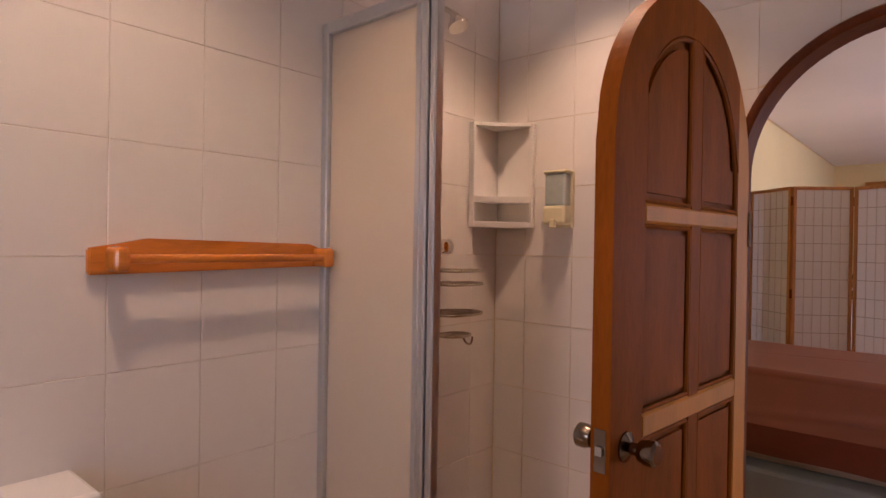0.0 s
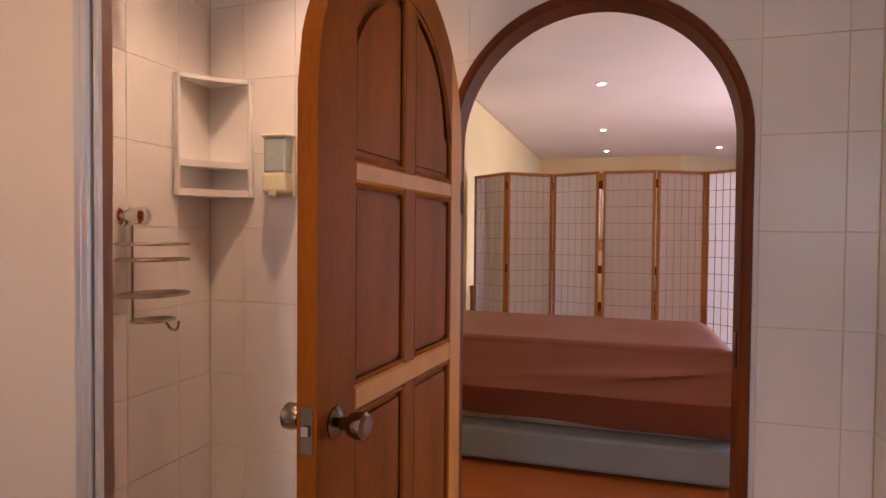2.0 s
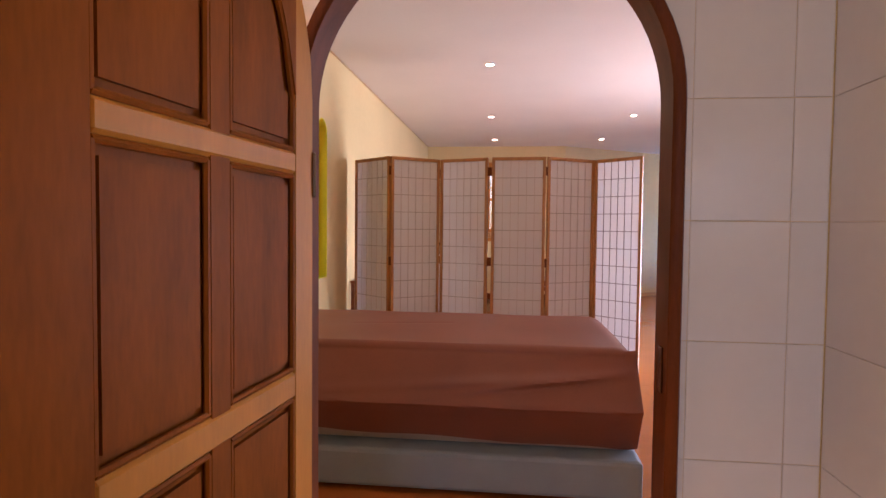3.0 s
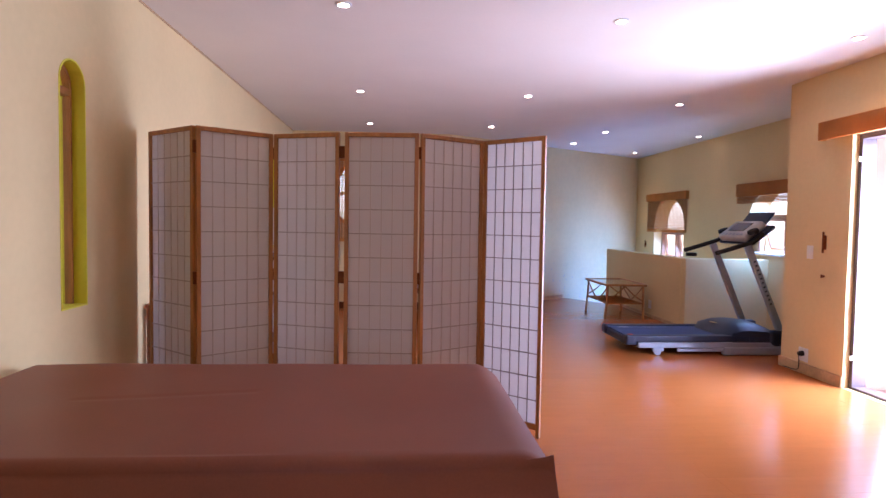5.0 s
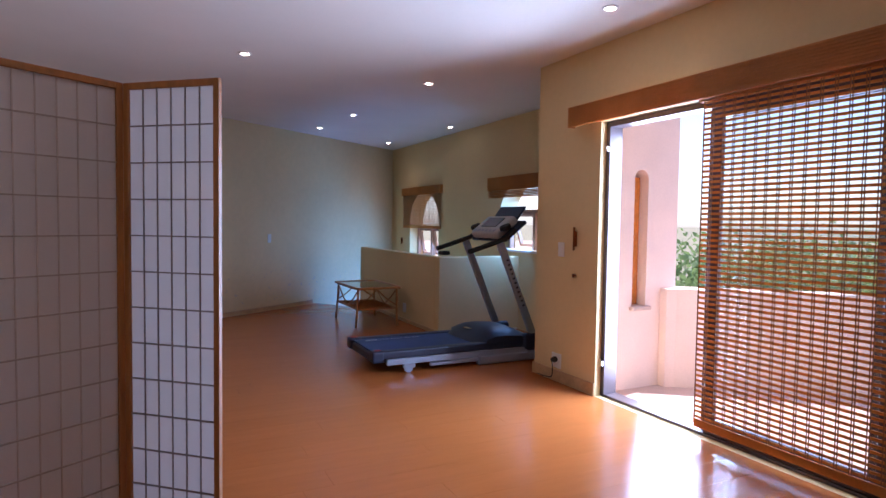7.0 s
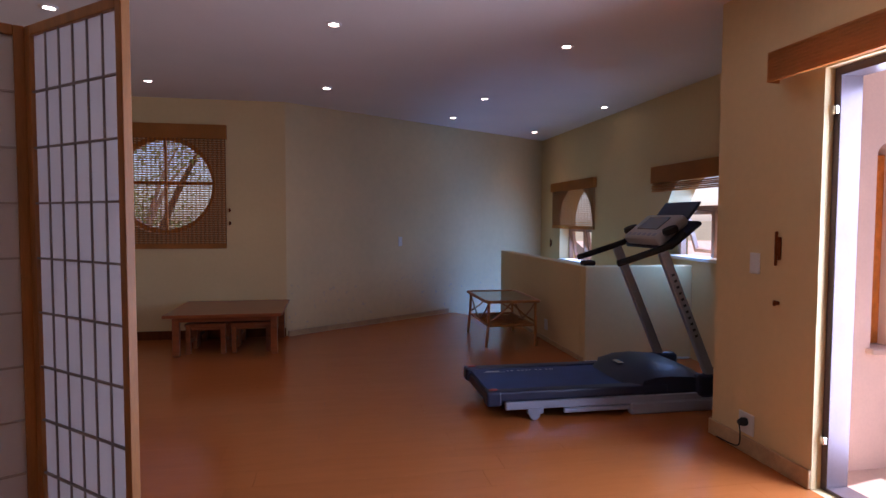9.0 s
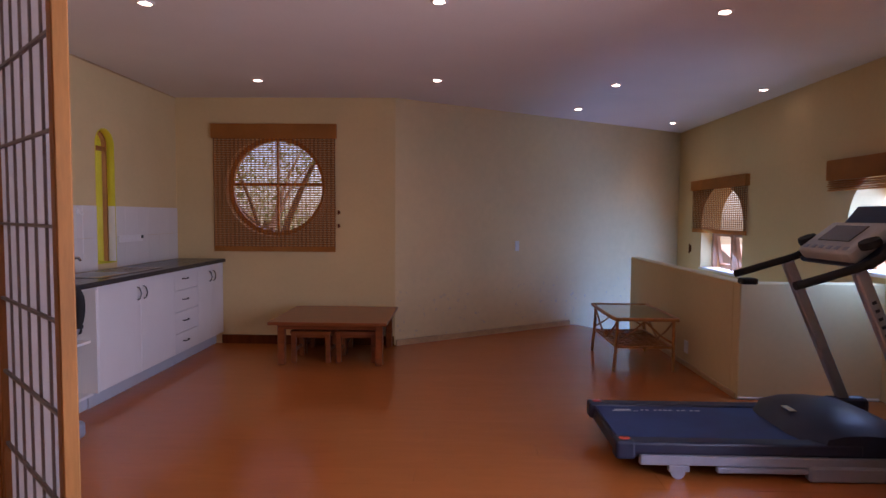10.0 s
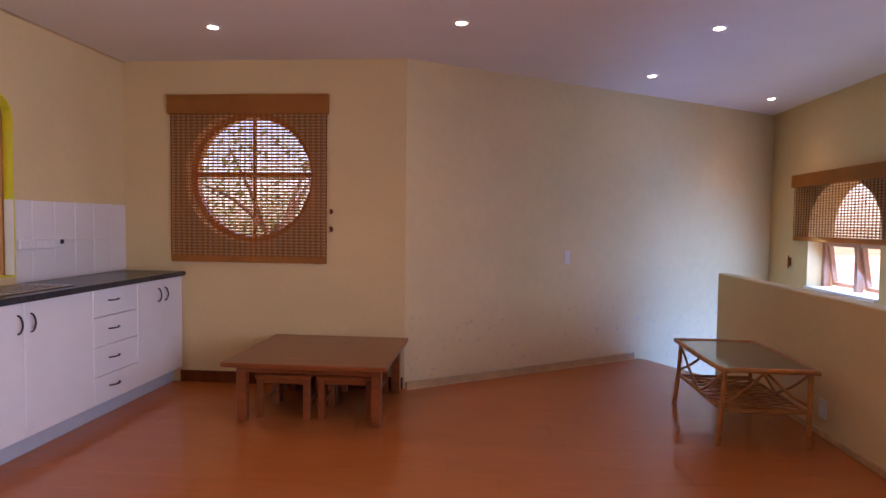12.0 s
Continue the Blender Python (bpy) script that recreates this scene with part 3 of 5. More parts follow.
# ---- sliding door ----
t = thing("sliding_door", "dark bronze framed glass sliding door, half open", "door", kind="structure")
for d in ((XR + 0.05, XR + 0.17, 7.03, 7.068, 0.02, 2.0), (XR + 0.05, XR + 0.17, 5.102, 5.14, 0.02, 2.0), (XR + 0.05, XR + 0.17, 5.102, 7.068, 1.99, 2.028), (XR + 0.05, XR + 0.17, 5.102, 7.068, 0.002, 0.02)):
    boxpart("door_frame", d, M_BRONZE, t, 0.002)
for x0, y0, y1 in ((XR + 0.06, 5.14, 6.16), (XR + 0.11, 5.20, 6.22)):
    leaf = boxpart("leaf", (x0, x0 + 0.035, y0, y0 + 0.065, 0.022, 1.988), M_BRONZE, t)
    for d in ((x0, x0 + 0.035, y1 - 0.065, y1, 0.022, 1.988), (x0, x0 + 0.035, y0 + 0.065, y1 - 0.065, 1.92, 1.988), (x0, x0 + 0.035, y0 + 0.065, y1 - 0.065, 0.022, 0.10)):
        boxpart("leaf_rail", d, M_BRONZE, leaf)
    g = boxpart("pane", (x0 + 0.014, x0 + 0.019, y0 + 0.066, y1 - 0.066, 0.101, 1.919), M_GLASS, leaf, 0)
    g.visible_shadow = False
for z in (0.25, 1.83):
    boxpart("keeper", (XR + 0.03, XR + 0.055, 7.035, 7.066, z - 0.02, z + 0.02), M_CHROME, t, 0.004)

# small fittings on the walls
def plate(name, label, category, m, w, h, rockers=1):
    t = thing(name, label, category, m)
    boxpart("plate", (-w / 2, w / 2, -0.009, 0.0, -h / 2, h / 2), M_PLASTIC, t, 0.003)
    for i in range(rockers):
        x = (i - (rockers - 1) / 2) * w / max(rockers, 1) * 0.8
        boxpart("rocker", (x - 0.009, x + 0.009, -0.013, -0.008, -0.014, 0.014), M_CAB, t, 0.002)
    return t

TOWEST = pose(0, 0, 0, 0, 0, -90)
plate("light_switch", "white plastic light switch on the cream wall", "switch", Matrix.Translation((XR, 7.50, 1.075)) @ TOWEST, 0.075, 0.115)
t = plate("wall_socket", "white wall socket with a black plug", "socket", Matrix.Translation((XR, 7.53, 0.17)) @ TOWEST, 0.12, 0.12, 0)
bm = bmesh.new()
lathe(bm, [(0.022, 0), (0.024, 0.02), (0.014, 0.045)], 16, pose(0.0, -0.009, 0.01, 90, 0, 0))
part("plug", bm, M_FOAM, t, "black plug", True)
bm = bmesh.new()
bm_tube(bm, smooth_path([(0.0, -0.05, 0.0), (0.01, -0.05, -0.06), (-0.03, -0.03, -0.135), (-0.12, -0.03, -0.152), (-0.22, -0.03, -0.155)]), 0.004, 6)
part("cable", bm, M_FOAM, t, "black cable", True)
plate("wall_socket", "white wall socket low on the half wall", "socket", Matrix.Translation((4.205, 10.64, 0.18)) @ TOWEST, 0.085, 0.115)
SKEW = math.degrees(math.atan2(AD.y, AD.x))
pt = Vector((BX, BY, 0)) + AD * 1.62
plate("light_switch", "white plastic light switch on the skew wall", "switch", Matrix.Translation((pt.x, pt.y, 1.02)) @ pose(0, 0, 0, 0, 0, SKEW), 0.06, 0.12)
def cleat(x, y, z, rz, h=0.1):
    t = thing("cord_cleat", "small brown wooden blind-cord cleat on the wall", "cleat", Matrix.Translation((x, y, z)) @ pose(0, 0, 0, 0, 0, rz))
    boxpart("base", (-0.012, 0.012, -0.02, 0, -h / 2, h / 2), M_FRAME, t, 0.005)
    boxpart("horn", (-0.009, 0.009, -0.032, -0.018, -h * 0.75, h * 0.75), M_FRAME, t, 0.005)
cleat(XR, 7.32, 1.165, -90, 0.12)
cleat(XR, 7.32, 0.88, -90, 0.02)
cleat(XR, 4.98, 1.24, -90, 0.05)
cleat(XR, 4.98, 1.10, -90, 0.04)
cleat(0.835, YF, 1.40, 0, 0.03)
cleat(0.835, YF, 1.26, 0, 0.03)
cleat(XA, 13.35, 0.95, -90, 0.09)

# ---- bathroom ----
PZ, TG = 0.255, 0.0015
ZL = [1.255 + PZ * k for k in range(-5, 6)]
def wall_tiles(name_parent, cells, to_world, clip=None):
    cache = {}
    for u0, u1, z0, z1 in cells:
        bm = None
        if clip and clip[0] < u1 and clip[1] > u0 and z0 < clip[3]((max(u0, clip[0]) + min(u1, clip[1])) / 2) + 0.3:
            cuts = sorted({u0, u1, *[u0 + (u1 - u0) * i / 10 for i in range(11)], *[c for c in clip[:2] if u0 < c < u1]})
            bm = bmesh.new()
            made = False
            for a, b in zip(cuts, cuts[1:]):
                la = lb = z0
                if clip[0] - 1e-6 <= a and b <= clip[1] + 1e-6:
                    la, lb = max(z0, clip[3](a)), max(z0, clip[3](b))
                la, lb = min(la, z1), min(lb, z1)
                if (z1 - la) + (z1 - lb) < 0.004:
                    continue
                made = True
                lo = [bm.verts.new((a, 0.0, la)), bm.verts.new((b, 0.0, lb)), bm.verts.new((b, 0.0, z1)), bm.verts.new((a, 0.0, z1))]
                hi = [bm.verts.new((v.co.x, -0.009, v.co.z)) for v in lo]
                bm.faces.new(hi)
                for i in range(4):
                    bm.faces.new((lo[i], lo[(i + 1) % 4], hi[(i + 1) % 4], hi[i]))
            if not made:
                bm.free()
                continue
            bmesh.ops.remove_doubles(bm, verts=bm.verts[:], dist=1e-5)
            o = new("tile", finish("tile", bm, M_TILE))
            o.matrix_world = to_world
        else:
            key = (round(u1 - u0, 4), round(z1 - z0, 4))
            if key not in cache:
                bm = bmesh.new()
                bm_box(bm, 0, key[0], -0.009, 0, 0, key[1])
                top = [e for e in bm.edges if all(v.co.y < -0.005 for v in e.verts)]
                bmesh.ops.bevel(bm, geom=top, offset=0.001, segments=1, affect="EDGES")
                cache[key] = finish("tile", bm, M_TILE)
            o = new("tile", cache[key])
            o.matrix_world = to_world @ Matrix.Translation((u0, 0, z0))
        w = o.matrix_world.copy()
        o.parent = name_parent
        o.matrix_world = w

def cells(us, zs):
    return [(a + TG / 2, b - TG / 2, c + TG / 2, d - TG / 2) for a, b in zip(us, us[1:]) for c, d in zip(zs, zs[1:]) if b - a > 0.01]

ZT = [0.0] + [z for z in ZL if z > 0.02] + [H]
south = bpy.data.objects["wall_south"]
wall_tiles(south, cells([-0.852] + [0.886 + 0.2 * k for k in range(-8, 2)] + [1.16], ZT), Matrix.Translation((0, 2.6115, 0)), (AC - AR - 0.017, AC + AR + 0.017, None, lambda u: ASP + 0.005 + math.sqrt(max(0, (AR + 0.017) ** 2 - (u - AC) ** 2)), 0))
# the west run starts at the window end of the room
wall_tiles(bpy.data.objects["wall_bath_west"], cells([-1.0 + 0.04] + [1.178 + 0.212 * k for k in range(-9, 7)] + [2.60], ZT), Matrix.Translation((-0.8615, 0, 0)) @ pose(0, 0, 0, 0, 0, 90))
wall_tiles(bpy.data.objects["wall_bath_east"], cells([-2.60 + 0.215 * k for k in range(0, 17)], ZT), Matrix.Translation((1.1695, 0, 0)) @ pose(0, 0, 0, 0, 0, -90))

# arched door frame
t = thing("door_frame", "dark hardwood arched door frame", "door frame", kind="structure")
bm = bmesh.new()
prof = [(AR + 0.016, 2.592), (AR + 0.012, 2.585), (AR - 0.002, 2.585), (AR - 0.012, 2.592), (AR - 0.012, 2.695), (AR + 0.016, 2.695)]
path = [(-1, 0.001)] + [(-1, ASP)] + [(None, math.pi - math.pi * i / 32) for i in range(1, 32)] + [(1, ASP), (1, 0.001)]
rings = []
for a, b in path:
    if a is None:
        rings.append([bm.verts.new((AC + r * math.cos(b), y, ASP + r * math.sin(b))) for r, y in prof])
    else:
        rings.append([bm.verts.new((AC + a * r, y, b)) for r, y in prof])
for q, s in zip(rings, rings[1:]):
    for k in range(len(prof)):
        bm.faces.new((q[k], q[(k + 1) % len(prof)], s[(k + 1) % len(prof)], s[k]))
part("frame", bm, M_FRAME, t, smooth=True)
boxpart("strike_plate", (AC + AR - 0.016, AC + AR - 0.010, 2.62, 2.65, 0.88, 0.98), M_STEELKNOB, t, 0.001)

# arched door: local x from the lock edge to the hinge, local y: -0.022 (camera side) .. 0.022
DW, DT, DSP = 0.78, 0.022, 1.51
hinge, lock = Vector((0.066, 2.60)), Vector((0.008, 1.822))
ang = math.degrees(math.atan2(hinge.y - lock.y, hinge.x - lock.x))
t = thing("arched_door", "open red-brown hardwood door with an arched top and six raised panels", "door", Matrix.Translation((lock.x - 0.022, lock.y, 0)) @ pose(0, 0, 0, 0, 0, ang), kind="structure")
ARISE = 0.40
def dtop(u, e=0.0):
    r = DW / 2 - e
    return DSP + (ARISE - e) * math.sqrt(max(0.0, 1 - ((u - DW / 2) / r) ** 2))
def slab(u0, u1, zlo, zhi, y0, y1, n=10):
    bm = bmesh.new()
    us = [u0 + (u1 - u0) * i / n for i in range(n + 1)]
    loop = [(u, zlo(u)) for u in us] + [(u, zhi(u)) for u in reversed(us)]
    bm_prism(bm, loop, "y", y0, y1)
    return bm
SL, SR, MU0, MU1 = 0.135, 0.695, 0.385, 0.44
part("stile", slab(0.0, SL, lambda u: 0.012, lambda u: dtop(u), -DT, DT), M_DOOR, t)
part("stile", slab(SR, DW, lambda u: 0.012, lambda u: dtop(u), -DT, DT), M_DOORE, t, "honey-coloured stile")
part("top_rail", slab(SL, SR, lambda u: max(DSP, dtop(u, 0.1)), lambda u: dtop(u), -DT, DT, 24), M_DOOR, t)
part("mullion", slab(MU0, MU1, lambda u: 0.22, lambda u: dtop(u, 0.1) + 0.004, -DT + 0.002, DT - 0.002, 2), M_DOOR, t)
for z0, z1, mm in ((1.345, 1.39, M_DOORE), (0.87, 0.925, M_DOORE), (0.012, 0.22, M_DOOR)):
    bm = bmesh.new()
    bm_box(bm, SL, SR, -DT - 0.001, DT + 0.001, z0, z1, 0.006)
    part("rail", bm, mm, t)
for a, b in ((SL, MU0), (MU1, SR)):
    for lo, hi in ((0.22, 0.87), (0.925, 1.345), (1.39, None)):
        zt = (lambda u: dtop(u, 0.1)) if hi is None else (lambda u: hi)
        part("panel", slab(a, b, lambda u: lo, zt, -0.006, 0.006, 10), M_DOOR, t)
        zt2 = (lambda u: dtop(u, 0.13)) if hi is None else (lambda u: hi - 0.025)
        f = slab(a + 0.022, b - 0.022, lambda u: lo + 0.025, zt2, -0.014, 0.014, 10)
        part("raised_field", f, M_DOOR, t)
        bm = bmesh.new()
        y = -0.015
        us = [a + 0.006 + (b - a - 0.012) * i / 8 for i in range(9)]
        bm_tube(bm, [(us[0], y, lo + 0.006), (us[-1], y, lo + 0.006)], 0.006, 6)
        bm_tube(bm, [(u, y, zt(u) - 0.006) for u in us], 0.006, 6)
        for u in (us[0], us[-1]):
            bm_tube(bm, [(u, y, lo + 0.006), (u, y, zt(u) - 0.006)], 0.006, 6)
        part("moulding", bm, M_DOOR, t, smooth=True)
for side in (-1, 1):
    bm = bmesh.new()
    lathe(bm, [(0.032, 0.0), (0.032, 0.004), (0.02, 0.01), (0.013, 0.014), (0.013, 0.03), (0.022, 0.034), (0.027, 0.05), (0.027, 0.066), (0.02, 0.072)], 24, Matrix.Translation((0.065, side * DT, 0.872)) @ pose(0, 0, 0, -90 * side, 0, 0))
    part("knob", bm, M_STEELKNOB, t, "polished steel door knob", True)
lp = boxpart("latch_plate", (-0.0025, 0.002, -0.014, 0.014, 0.827, 0.917), M_STEELKNOB, t, 0.001, "steel latch plate")
boxpart("latch", (-0.010, -0.001, -0.008, 0.008, 0.862, 0.882), M_STEEL, t, 0.002)
for z in (0.3, 1.35):
    boxpart("hinge", (DW - 0.004, DW + 0.008, -DT - 0.006, -DT + 0.02, z - 0.05, z + 0.05), M_STEELKNOB, t, 0.002)

# shower enclosure
t = thing("shower_screen", "shower enclosure with aluminium frame and frosted panel", "shower screen")
SY = 1.76
boxpart("wall_channel", (-0.852, -0.825, SY - 0.02, SY + 0.02, 0.06, 1.92), M_ALU, t)
boxpart("top_rail", (-0.825, 0.0 - 0.44, SY - 0.02, SY + 0.02, 1.885, 1.92), M_ALU, t)
boxpart("bottom_rail", (-0.825, -0.44, SY - 0.02, SY + 0.02, 0.06, 0.1), M_ALU, t)
boxpart("frosted_panel", (-0.825, -0.484, SY - 0.004, SY + 0.004, 0.1, 1.885), M_FROST, t, 0, "cream frosted panel")
for i, (x0, x1, dy) in enumerate(((-0.484, -0.462, 0.016), (-0.459, -0.438, 0.022), (-0.435, -0.414, 0.016))):
    boxpart("corner_post", (x0, x1, SY - dy, SY + dy, 0.06, 1.93), M_ALU, t, 0.004, "satin aluminium post")
boxpart("side_rail", (-0.455, -0.435, SY + 0.02, 2.59, 0.06, 0.1), M_ALU, t)
boxpart("shower_tray", (-0.85, -0.43, SY - 0.025, 2.598, 0.001, 0.06), M_CERAMIC, t, 0.006, "white shower tray")

# corner shelf
t = thing("corner_shelf", "white plastic two-tier corner shelf in the shower", "shelf")
cx, cy = -0.851, 2.601
def tri(z0, z1, a):
    bm = bmesh.new()
    pts = [(cx, cy), (cx + a, cy), (cx + a, cy - 0.02)] + [(cx + a - (a - 0.02) * i / 6, cy - 0.02 - (a - 0.02) * (i / 6) + 0.02 * math.sin(math.pi * i / 6)) for i in range(1, 6)] + [(cx + 0.02, cy - a), (cx, cy - a)]
    bm_prism(bm, pts, "z", z0, z1)
    return bm
for z in (1.36, 1.455):
    part("shelf_board", tri(z, z + 0.022, 0.18), M_PLASTIC, t)
part("shelf_board", tri(1.742, 1.755, 0.175), M_PLASTIC, t)
boxpart("back_plate", (cx + 0.001, cx + 0.18, cy - 0.006, cy - 0.001, 1.36, 1.755), M_PLASTIC, t, 0.001)
boxpart("back_plate", (cx + 0.001, cx + 0.006, cy - 0.18, cy - 0.006, 1.36, 1.755), M_PLASTIC, t, 0.001)
boxpart("side_edge", (cx + 0.168, cx + 0.181, cy - 0.025, cy - 0.006, 1.36, 1.755), M_PLASTIC, t, 0.003)
boxpart("side_edge", (cx + 0.006, cx + 0.025, cy - 0.181, cy - 0.168, 1.36, 1.755), M_PLASTIC, t, 0.003)

# soap dispenser
t = thing("soap_dispenser", "cream soap dispenser with a clear tank on the tiles", "dispenser", pose(-0.553, 2.602, 1.36))
boxpart("back", (-0.048, 0.048, -0.02, 0, 0.0, 0.20), M_CREAMPL, t, 0.005)
boxpart("tank", (-0.043, 0.043, -0.062, -0.018, 0.075, 0.195), M_TANK, t, 0.01, "grey-green clear tank", 2)
boxpart("cap", (-0.048, 0.048, -0.066, -0.002, 0.192, 0.205), M_CREAMPL, t, 0.005)
boxpart("base", (-0.046, 0.046, -0.068, -0.018, 0.01, 0.078), M_CREAMPL, t, 0.01, segs=2)
boxpart("button", (-0.012, 0.012, -0.080, -0.066, -0.004, 0.03), M_CREAMPL, t, 0.005)

# wire caddy and shower fittings
t = thing("shower_caddy", "hanging chrome wire shower caddy with three baskets", "caddy")
px, py = -0.80, 2.235
bm = bmesh.new()
bm_tube(bm, [(px - 0.03, py, 1.26), (px - 0.03, py, 0.98)], 0.004, 8)
part("spine", bm, M_WIRE, t, smooth=True)
for z, r, two in ((1.16, 0.085, True), (1.06, 0.085, False), (0.985, 0.05, False)):
    bm = bmesh.new()
    for dz in ((0.0, 0.045) if two else (0.0,)):
        bm_tube(bm, [(px + 0.045 + r * math.cos(a), py + 0.11 * (r / 0.085) * math.sin(a), z + dz) for a in [k * math.tau / 24 for k in range(25)]], 0.0042, 6)
    for k in range(-3, 4):
        c = math.sqrt(max(0, 1 - (k / 4) ** 2))
        bm_tube(bm, [(px + 0.045 - r * c, py + k * 0.027 * r / 0.085, z), (px + 0.045 + r * c, py + k * 0.027 * r / 0.085, z)], 0.0026, 5)
    part("basket", bm, M_WIRE, t, smooth=True)
bm = bmesh.new()
bm_tube(bm, smooth_path([(px + 0.03, py + 0.06, 0.985), (px + 0.03, py + 0.08, 0.95), (px + 0.03, py + 0.11, 0.94), (px + 0.03, py + 0.12, 0.965)]), 0.0042, 6)
part("hook", bm, M_WIRE, t, smooth=True)
t = thing("shower_tap", "chrome shower mixer tap on the tiles", "tap", pose(-0.851, 2.225, 1.285, 0, 90, 0))
bm = bmesh.new()
lathe(bm, [(0.032, 0), (0.032, 0.008), (0.018, 0.014), (0.018, 0.04), (0.026, 0.046), (0.026, 0.075), (0.016, 0.082)], 20)
part("tap_body", bm, M_CHROME, t, smooth=True)
t = thing("overhead_shower", "chrome shower head on a short arm", "shower head", pose(-0.851, 2.19, 2.06))
bm = bmesh.new()
bm_tube(bm, smooth_path([(0, 0, 0.02), (0.06, 0, 0.03), (0.11, 0.0, 0.0)]), 0.009, 10)
part("arm", bm, M_CHROME, t, smooth=True)
bm = bmesh.new()
lathe(bm, [(0.012, 0), (0.02, -0.02), (0.035, -0.045), (0.035, -0.055)], 18, Matrix.Translation((0.11, 0, 0.0)) @ pose(0, 0, 0, 0, -25, 0))
part("rose", bm, M_CHROME, t, smooth=True)

# towel rail
t = thing("towel_rail", "orange varnished pine towel rail fixed to the tiles", "towel rail")
bm = bmesh.new()
y0, y1, z0 = 1.135, 1.745, 1.215
loop = [(y0, z0), (y1, z0 + 0.01), (y1, z0 + 0.055), (y1 - 0.05, z0 + 0.072), (y0 + 0.12, z0 + 0.08), (y0 + 0.05, z0 + 0.066), (y0, z0 + 0.058)]
bm_prism(bm, loop, "x", -0.852, -0.832)
bmesh.ops.bevel(bm, geom=bm.edges[:], offset=0.004, segments=2, affect="EDGES")
part("backboard", bm, M_PINE, t)
for y in (y0 + 0.045, y1 - 0.03):
    bm = bmesh.new()
    bm_box(bm, -0.833, -0.765, y - 0.016, y + 0.016, z0 + 0.008, z0 + 0.062, 0.012, segs=3)
    part("bracket", bm, M_PINE, t)
bm = bmesh.new()
bm_tube(bm, [(-0.785, y0 + 0.05, z0 + 0.036), (-0.785, y1 - 0.035, z0 + 0.036)], 0.010, 14)
part("rod", bm, M_PINE, t, smooth=True)

# toilet
t = thing("toilet", "white ceramic toilet with a cistern against the tiles", "toilet")
boxpart("cistern", (-0.851, -0.69, 0.72, 1.10, 0.40, 0.775), M_CERAMIC, t, 0.025, segs=3)
boxpart("cistern_lid", (-0.851, -0.675, 0.705, 1.115, 0.775, 0.815), M_CERAMIC, t, 0.012, segs=3)
bm = bmesh.new()
lathe(bm, [(0.11, 0.0), (0.1, 0.1), (0.13, 0.25), (0.19, 0.36), (0.2, 0.4)], 28, Matrix.Translation((-0.5, 0.91, 0.001)) @ Matrix.Diagonal((1.15, 0.92, 1, 1)))
bm_box(bm, -0.72, -0.5, 0.80, 1.02, 0.0, 0.395, 0.03)
part("bowl", bm, M_CERAMIC, t, smooth=True)
bm = bmesh.new()
lathe(bm, [(0.2, 0.0), (0.205, 0.012), (0.2, 0.03), (0.15, 0.035)], 28, Matrix.Translation((-0.5, 0.91, 0.402)) @ Matrix.Diagonal((1.15, 0.92, 1, 1)))
part("seat_lid", bm, M_CERAMIC, t, smooth=True)

# ---- bed ----
t = thing("single_bed", "single bed base with mattress under a brown satin sheet", "bed")
BX0, BX1, BY0, BY1 = -0.80, 1.115, 3.96, 5.24
boxpart("bed_base", (BX0, BX1, BY0 - 0.01, BY1, 0.02, 0.20), M_BEDBASE, t, 0.02, "blue-grey cloth bed base", 2)
for x in (BX0 + 0.12, BX1 - 0.12):
    for y in (BY0 + 0.12, BY1 - 0.12):
        boxpart("castor", (x - 0.025, x + 0.025, y - 0.025, y + 0.025, 0.001, 0.032), M_FOAM, t, 0.004)
boxpart("mattress", (BX0 + 0.01, BX1 - 0.02, BY0 + 0.11, BY1 - 0.01, 0.201, 0.43), M_LINER, t, 0.03, "beige mattress", 2)
bm = bmesh.new()
NX, NY = 120, 130
TOPZ = 0.668
def hem(x):
    return 0.215 + 0.055 * (BX1 - x) / (BX1 - BX0) + 0.006 * math.sin(9 * x)
rows = []
